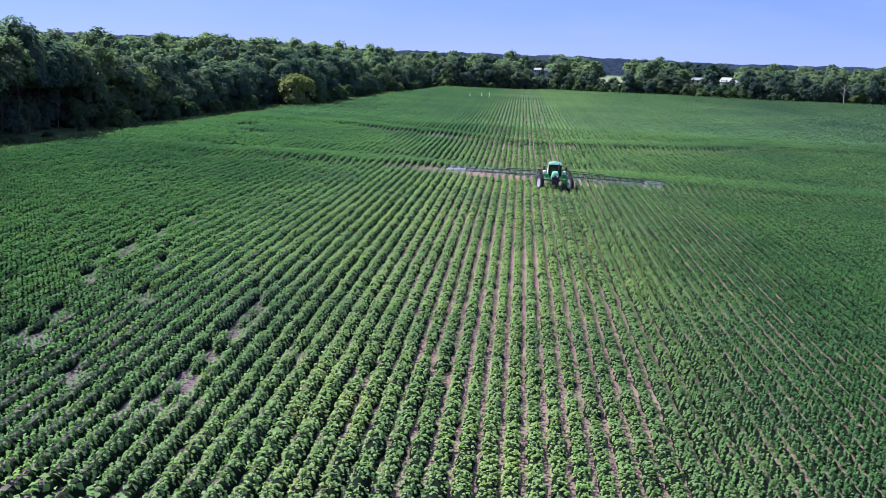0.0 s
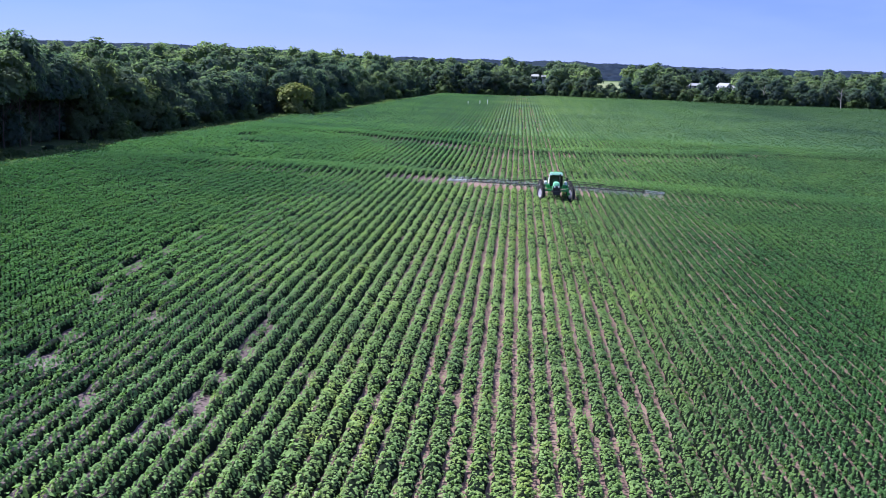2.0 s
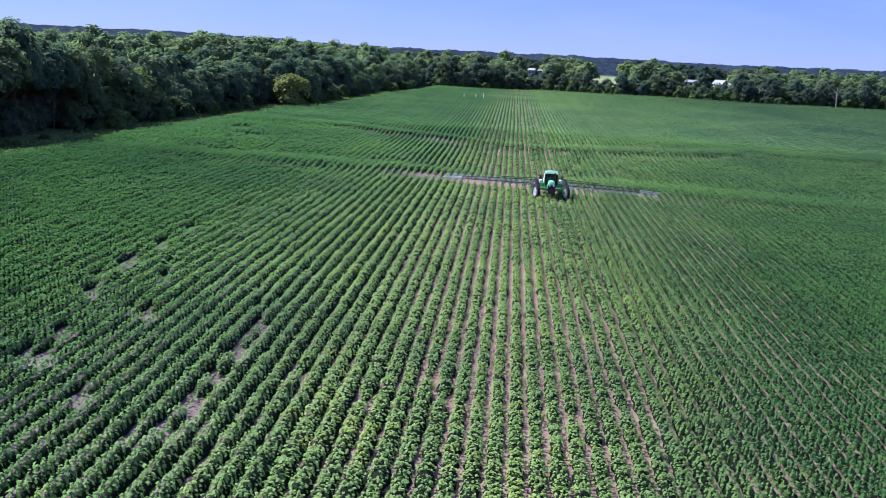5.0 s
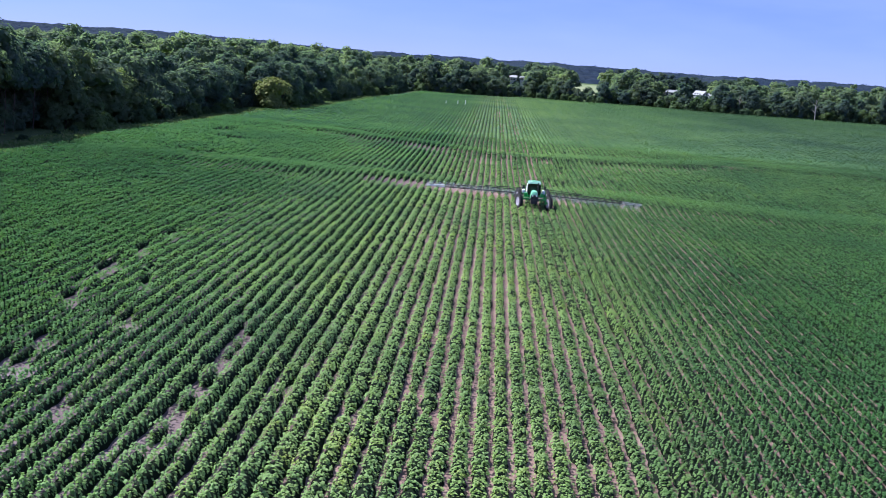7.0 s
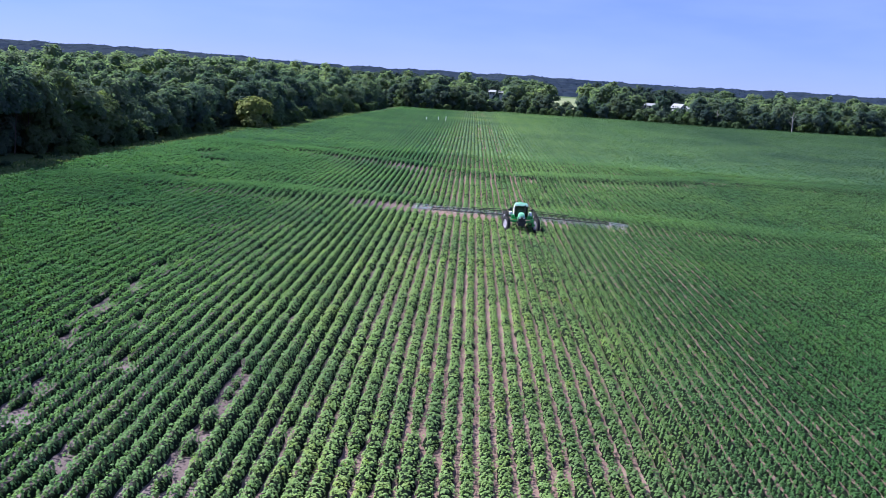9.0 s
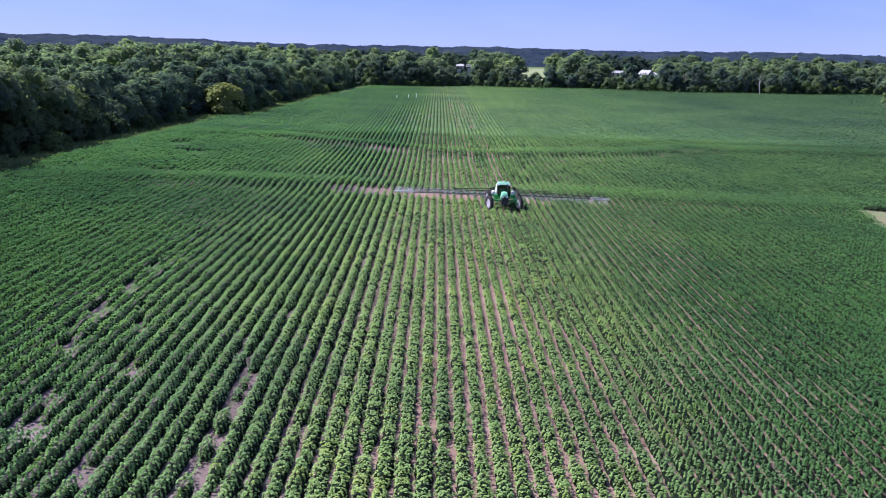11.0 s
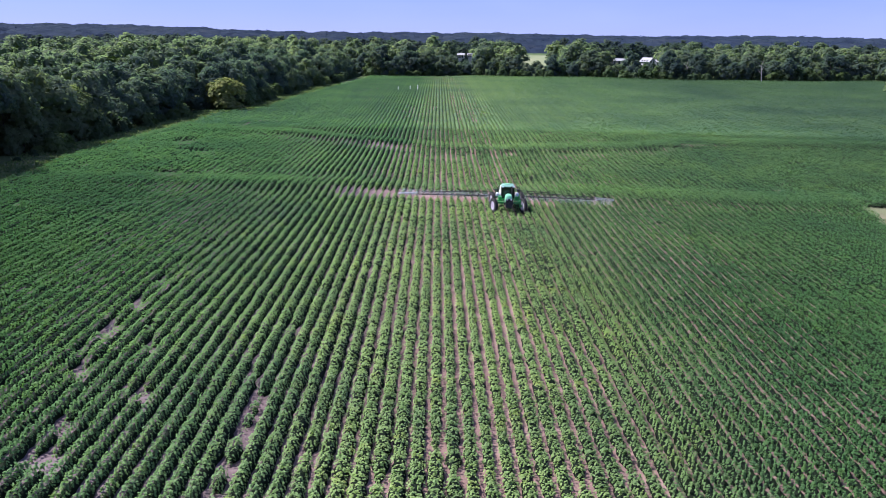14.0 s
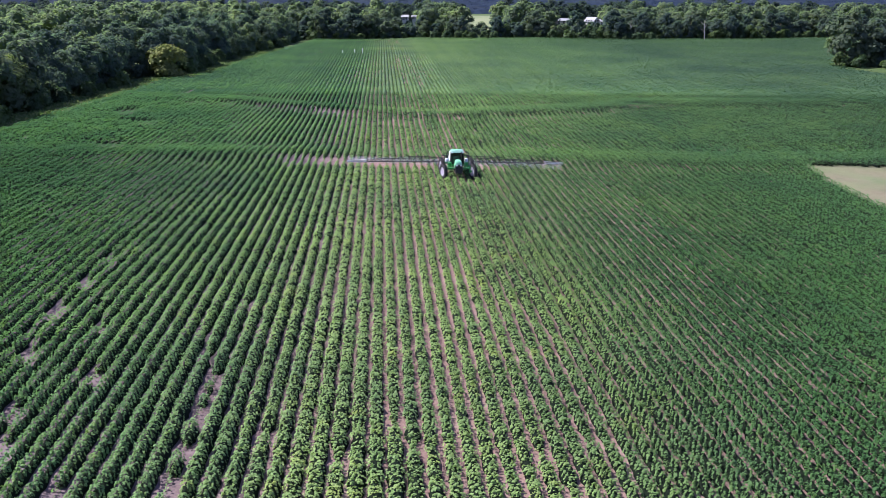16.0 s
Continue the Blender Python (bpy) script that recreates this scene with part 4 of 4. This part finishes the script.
    # side tanks, ladder, platform
    for x in (-1.05, 1.05):
        bm = bmesh.new()
        box(bm, x * 0.98, 0.9, 1.6, 0.34, 0.8, 0.36, 0.08, 0.9)
        part("side_tank", bm, WHITE, top, "whitish plastic side tank")
        bm = bmesh.new()
        box(bm, x * 0.8, -0.95, 1.28, 0.5, 0.7, 0.06, 0.01)
        box(bm, x * 0.8, -0.95, 1.5, 0.36, 0.5, 0.36, 0.06)
        part("step_box", bm, GREEN, top)
    bm = bmesh.new()
    for x in (0.82, 1.16):
        tube(bm, (x, -1.25, 0.55), (x, -1.05, 1.95), 0.025, n=6)
    for i in range(4):
        tube(bm, (0.82, -1.24 + 0.04 * i, 0.62 + 0.25 * i), (1.16, -1.24 + 0.04 * i, 0.62 + 0.25 * i), 0.022, n=6)
    part("ladder", bm, GREEN, top)
    bm = bmesh.new()
    box(bm, 0, 2.2, 1.85, 1.5, 1.9, 1.05, 0.22, 0.85)
    tank = part("spray_tank", bm, WHITE, top, "large white spray tank")
    bm = bmesh.new()
    tube(bm, (0, 2.2, 2.36), (0, 2.2, 2.45), 0.22, n=18)
    part("tank_lid", bm, BLACK, tank)
    # boom
    boom = new("boom")
    boom.parent = top
    boom.matrix_basis = pose(0.15, 4.3, 0)
    bm = bmesh.new()
    for x in (-1.2, -0.4, 0.4, 1.2):
        box(bm, x, 0, 1.15, 0.08, 0.08, 1.0, 0.01)
    for z in (0.75, 1.2, 1.6):
        box(bm, 0, 0, z, 2.6, 0.09, 0.09, 0.01)
    for x in (-0.4, 0.4):
        tube(bm, (x, -1.2, 1.15), (x, 0, 1.5), 0.05, n=8)
        tube(bm, (x, -1.2, 1.1), (x, 0, 0.8), 0.05, n=8)
    part("boom_rack", bm, STEEL, boom)
    for s, drop in ((-1, 0.05), (1, -0.35)):
        z = lambda k: 0.95 + drop * k
        truss(boom, "inner_boom", s * 1.3, s * 6.4, z(0.1), z(0.5), 0.4, 0.34, 0.4, STEEL, 9)
        truss(boom, "middle_boom", s * 6.4, s * 9.6, z(0.5), z(0.8), 0.34, 0.24, 0.3, STEEL, 6)
        bm = bmesh.new()
        for dz in (0, 0.2):
            tube(bm, (s * 9.6, 0, z(0.8) + dz), (s * 11.7, 0, z(1) + dz * 0.5), 0.04, 0.03, 8)
        for i in range(4):
            tube(bm, (s * (9.6 + 0.5 * i), 0, z(0.82)), (s * (9.85 + 0.5 * i), 0, z(0.85) + 0.17), 0.02, n=5)
        part("boom_tip", bm, WHITE if s < 0 else SILVER, boom, "pale painted boom tip")
        bm = bmesh.new()
        tube(bm, (s * 1.2, 0, 1.55), (s * 5.2, 0, z(0.42) + 0.5), 0.035, n=8)
        part("boom_ram", bm, BLACK, boom)
        for i in range(15):
            x = s * (1.1 + 0.75 * i)
            bm = bmesh.new()
            tube(bm, (x, 0.12, z(abs(x) / 11.7) - 0.02), (x, 0.12, z(abs(x) / 11.7) - 0.22), 0.025, 0.035, 6)
            part("nozzle", bm, BLACK, boom)
    return top


def spray_mist(sx, sy):
    """Fine droplets hanging under the boom, drifting a little behind it."""
    r = np.random.RandomState(77)
    n = 12000
    x = r.uniform(-11.6, 11.6, n)
    drop = r.uniform(0, 1, n) ** 1.2
    y = sy + 4.4 + r.normal(0.3, 0.5, n) * (0.4 + drop)
    z = height(sx + x, y) + 1.0 - 0.6 * drop + r.normal(0, 0.08, n)
    me = solid("spray_mist", *leaves(np.stack([sx + 0.15 + x, y, z], 1), r.normal(size=(n, 3)), 0.022, r), MIST)
    tagged(new("spray_mist", me), "pale bluish mist of spray drops under the boom", "spray", kind="stuff")


MIST = painted("spray_drops", (0.5, 0.55, 0.6), 0.3, 0, (0.7, 0.74, 0.8), 0.2, 1.0)
sprayer()
spray_mist(4.65, 110.6)


# ---- buildings beyond the trees ----
SIDING = painted("white_siding", (0.5, 0.49, 0.47), 0.6, 0, (0.5, 0.48, 0.44), 0.25, 0.8)
TANWALL = painted("tan_wall", (0.5, 0.42, 0.3), 0.7, 0, (0.35, 0.28, 0.2), 0.4, 0.6)
ROOFING = painted("grey_roofing", (0.3, 0.3, 0.31), 0.7, 0, (0.25, 0.23, 0.22), 0.5, 0.9)
PALEROOF = painted("pale_metal_roof", (0.42, 0.42, 0.41), 0.45, 0.2, (0.5, 0.4, 0.33), 0.4, 0.5)
PANE = GLASS


def building(name, label, x, y, turn, wide, long, eaves, ridge, wall_mat, roof_mat, lift_z, storeys=1):
    b = tagged(new(name), label, "house" if name == "house" else name.replace("_", " "))
    b.matrix_basis = pose(x, y, lift_z, 0, 0, turn)
    bm = bmesh.new()
    w, l = wide / 2, long / 2
    pts = [(-w, -5.0), (w, -5.0), (w, eaves), (0, ridge), (-w, eaves)]
    a = [bm.verts.new((px, -l, pz)) for px, pz in pts]
    c = [bm.verts.new((px, l, pz)) for px, pz in pts]
    bm.faces.new(a)
    bm.faces.new(c[::-1])
    for i in range(5):
        bm.faces.new((a[i], c[i], c[(i + 1) % 5], a[(i + 1) % 5]))
    bmesh.ops.recalc_face_normals(bm, faces=bm.faces[:])
    part("wall", bm, wall_mat, b)
    for s in (-1, 1):
        bm = bmesh.new()
        slope = math.atan2(ridge - eaves, w)
        run = math.hypot(ridge - eaves, w) + 0.5
        box(bm, s * (w + 0.3) / 2, 0, (eaves + ridge) / 2 + 0.05, run, long + 0.8, 0.14, 0.02, 1.0, Matrix.Rotation(s * slope, 4, "Y"))
        part("roof", bm, roof_mat, b)
    for st in range(storeys):
        z = 1.6 + 2.8 * st
        spots = [(-w * 0.45, -l), (w * 0.45, -l)] + [(s * w, yy) for s in (-1, 1) for yy in (-l * 0.55, 0, l * 0.55)]
        for px, py in spots:
            flat = abs(py) == l
            win = new("window")
            win.parent = b
            win.matrix_basis = pose(px, py, z, 0, 0, 0 if flat else 90)
            bm = bmesh.new()
            for dx, dz, sx, sz in ((-0.5, 0, 0.1, 1.5), (0.5, 0, 0.1, 1.5), (0, 0.7, 1.1, 0.1), (0, -0.7, 1.2, 0.12), (0, 0, 1.0, 0.06)):
                box(bm, dx, 0, dz, sx, 0.14, sz, 0.01)
            part("frame", bm, WHITE, win)
            bm = bmesh.new()
            box(bm, 0, 0, 0, 0.94, 0.06, 1.34)
            part("pane", bm, PANE, win)
    return b


# placed, sized and lifted above ground to fit the camera's view over trees
building("house", "white two-storey house with grey gabled roof among trees", 89.5, 476, 35, 3.6, 5.5, 4.4, 6.0, SIDING, ROOFING, 7.4, 2)
building("house", "low white house with pale roof behind the trees", 96.5, 486, -80, 3.2, 4, 2.4, 3.3, SIDING, PALEROOF, 9.2)
building("barn", "long tan barn with a weathered grey roof behind trees", 77.3, 478, 82, 4, 7.5, 2.4, 3.3, TANWALL, ROOFING, 9.6)
building("shed", "small white shed behind the far trees", 7.4, 484, 80, 2.2, 2.6, 2.2, 2.9, SIDING, PALEROOF, 11.2)
building("shed", "small white shed behind the far trees", 11.4, 485, 80, 1.4, 1.6, 1.8, 2.3, SIDING, PALEROOF, 11.6)


# ---- white marker stakes in the crop ----
def stake(x, y, tall):
    s = tagged(new("marker_stake"), "white wooden marker stake standing in the soybeans", "stake", "marker stakes")
    s.matrix_basis = pose(x, y, float(height(x, y)), rng.uniform(-3, 3), rng.uniform(-3, 3), rng.uniform(0, 90))
    bm = bmesh.new()
    box(bm, 0, 0, tall / 2 - 0.1, 0.16, 0.16, tall + 0.2, 0.02)
    part("post", bm, WHITE, s)


for dx, tall in ((0, 1.8), (-2.2, 1.5), (-5.8, 1.2)):
    stake(-8.9 + dx, 322.0, tall)


# ---- dead pale trunks at the far wood's edge ----
def snag(x, y, tall, seed):
    r = np.random.RandomState(seed)
    s = tagged(new("dead_tree"), "bare pale dead tree at the wood's edge", "tree")
    s.matrix_basis = pose(x, y, float(height(x, y)), 0, 0, r.uniform(0, 360))
    bm = bmesh.new()
    tube(bm, (0, 0, -0.2), (0.3, 0, tall * 0.6), 0.2, 0.14, 8)
    tube(bm, (0.3, 0, tall * 0.6), (0.2, 0.3, tall), 0.14, 0.05, 7)
    for i in range(5):
        a = i * 2.1
        z = tall * (0.4 + 0.1 * i)
        tube(bm, (0.25, 0, z), (0.25 + 1.6 * math.cos(a), 1.6 * math.sin(a), z + 1.6), 0.1, 0.03, 5)
    part("trunk", bm, DEADBARK, s)


snag(125.0, 425, 8.5, 1)
snag(97.5, 434, 8, 2)
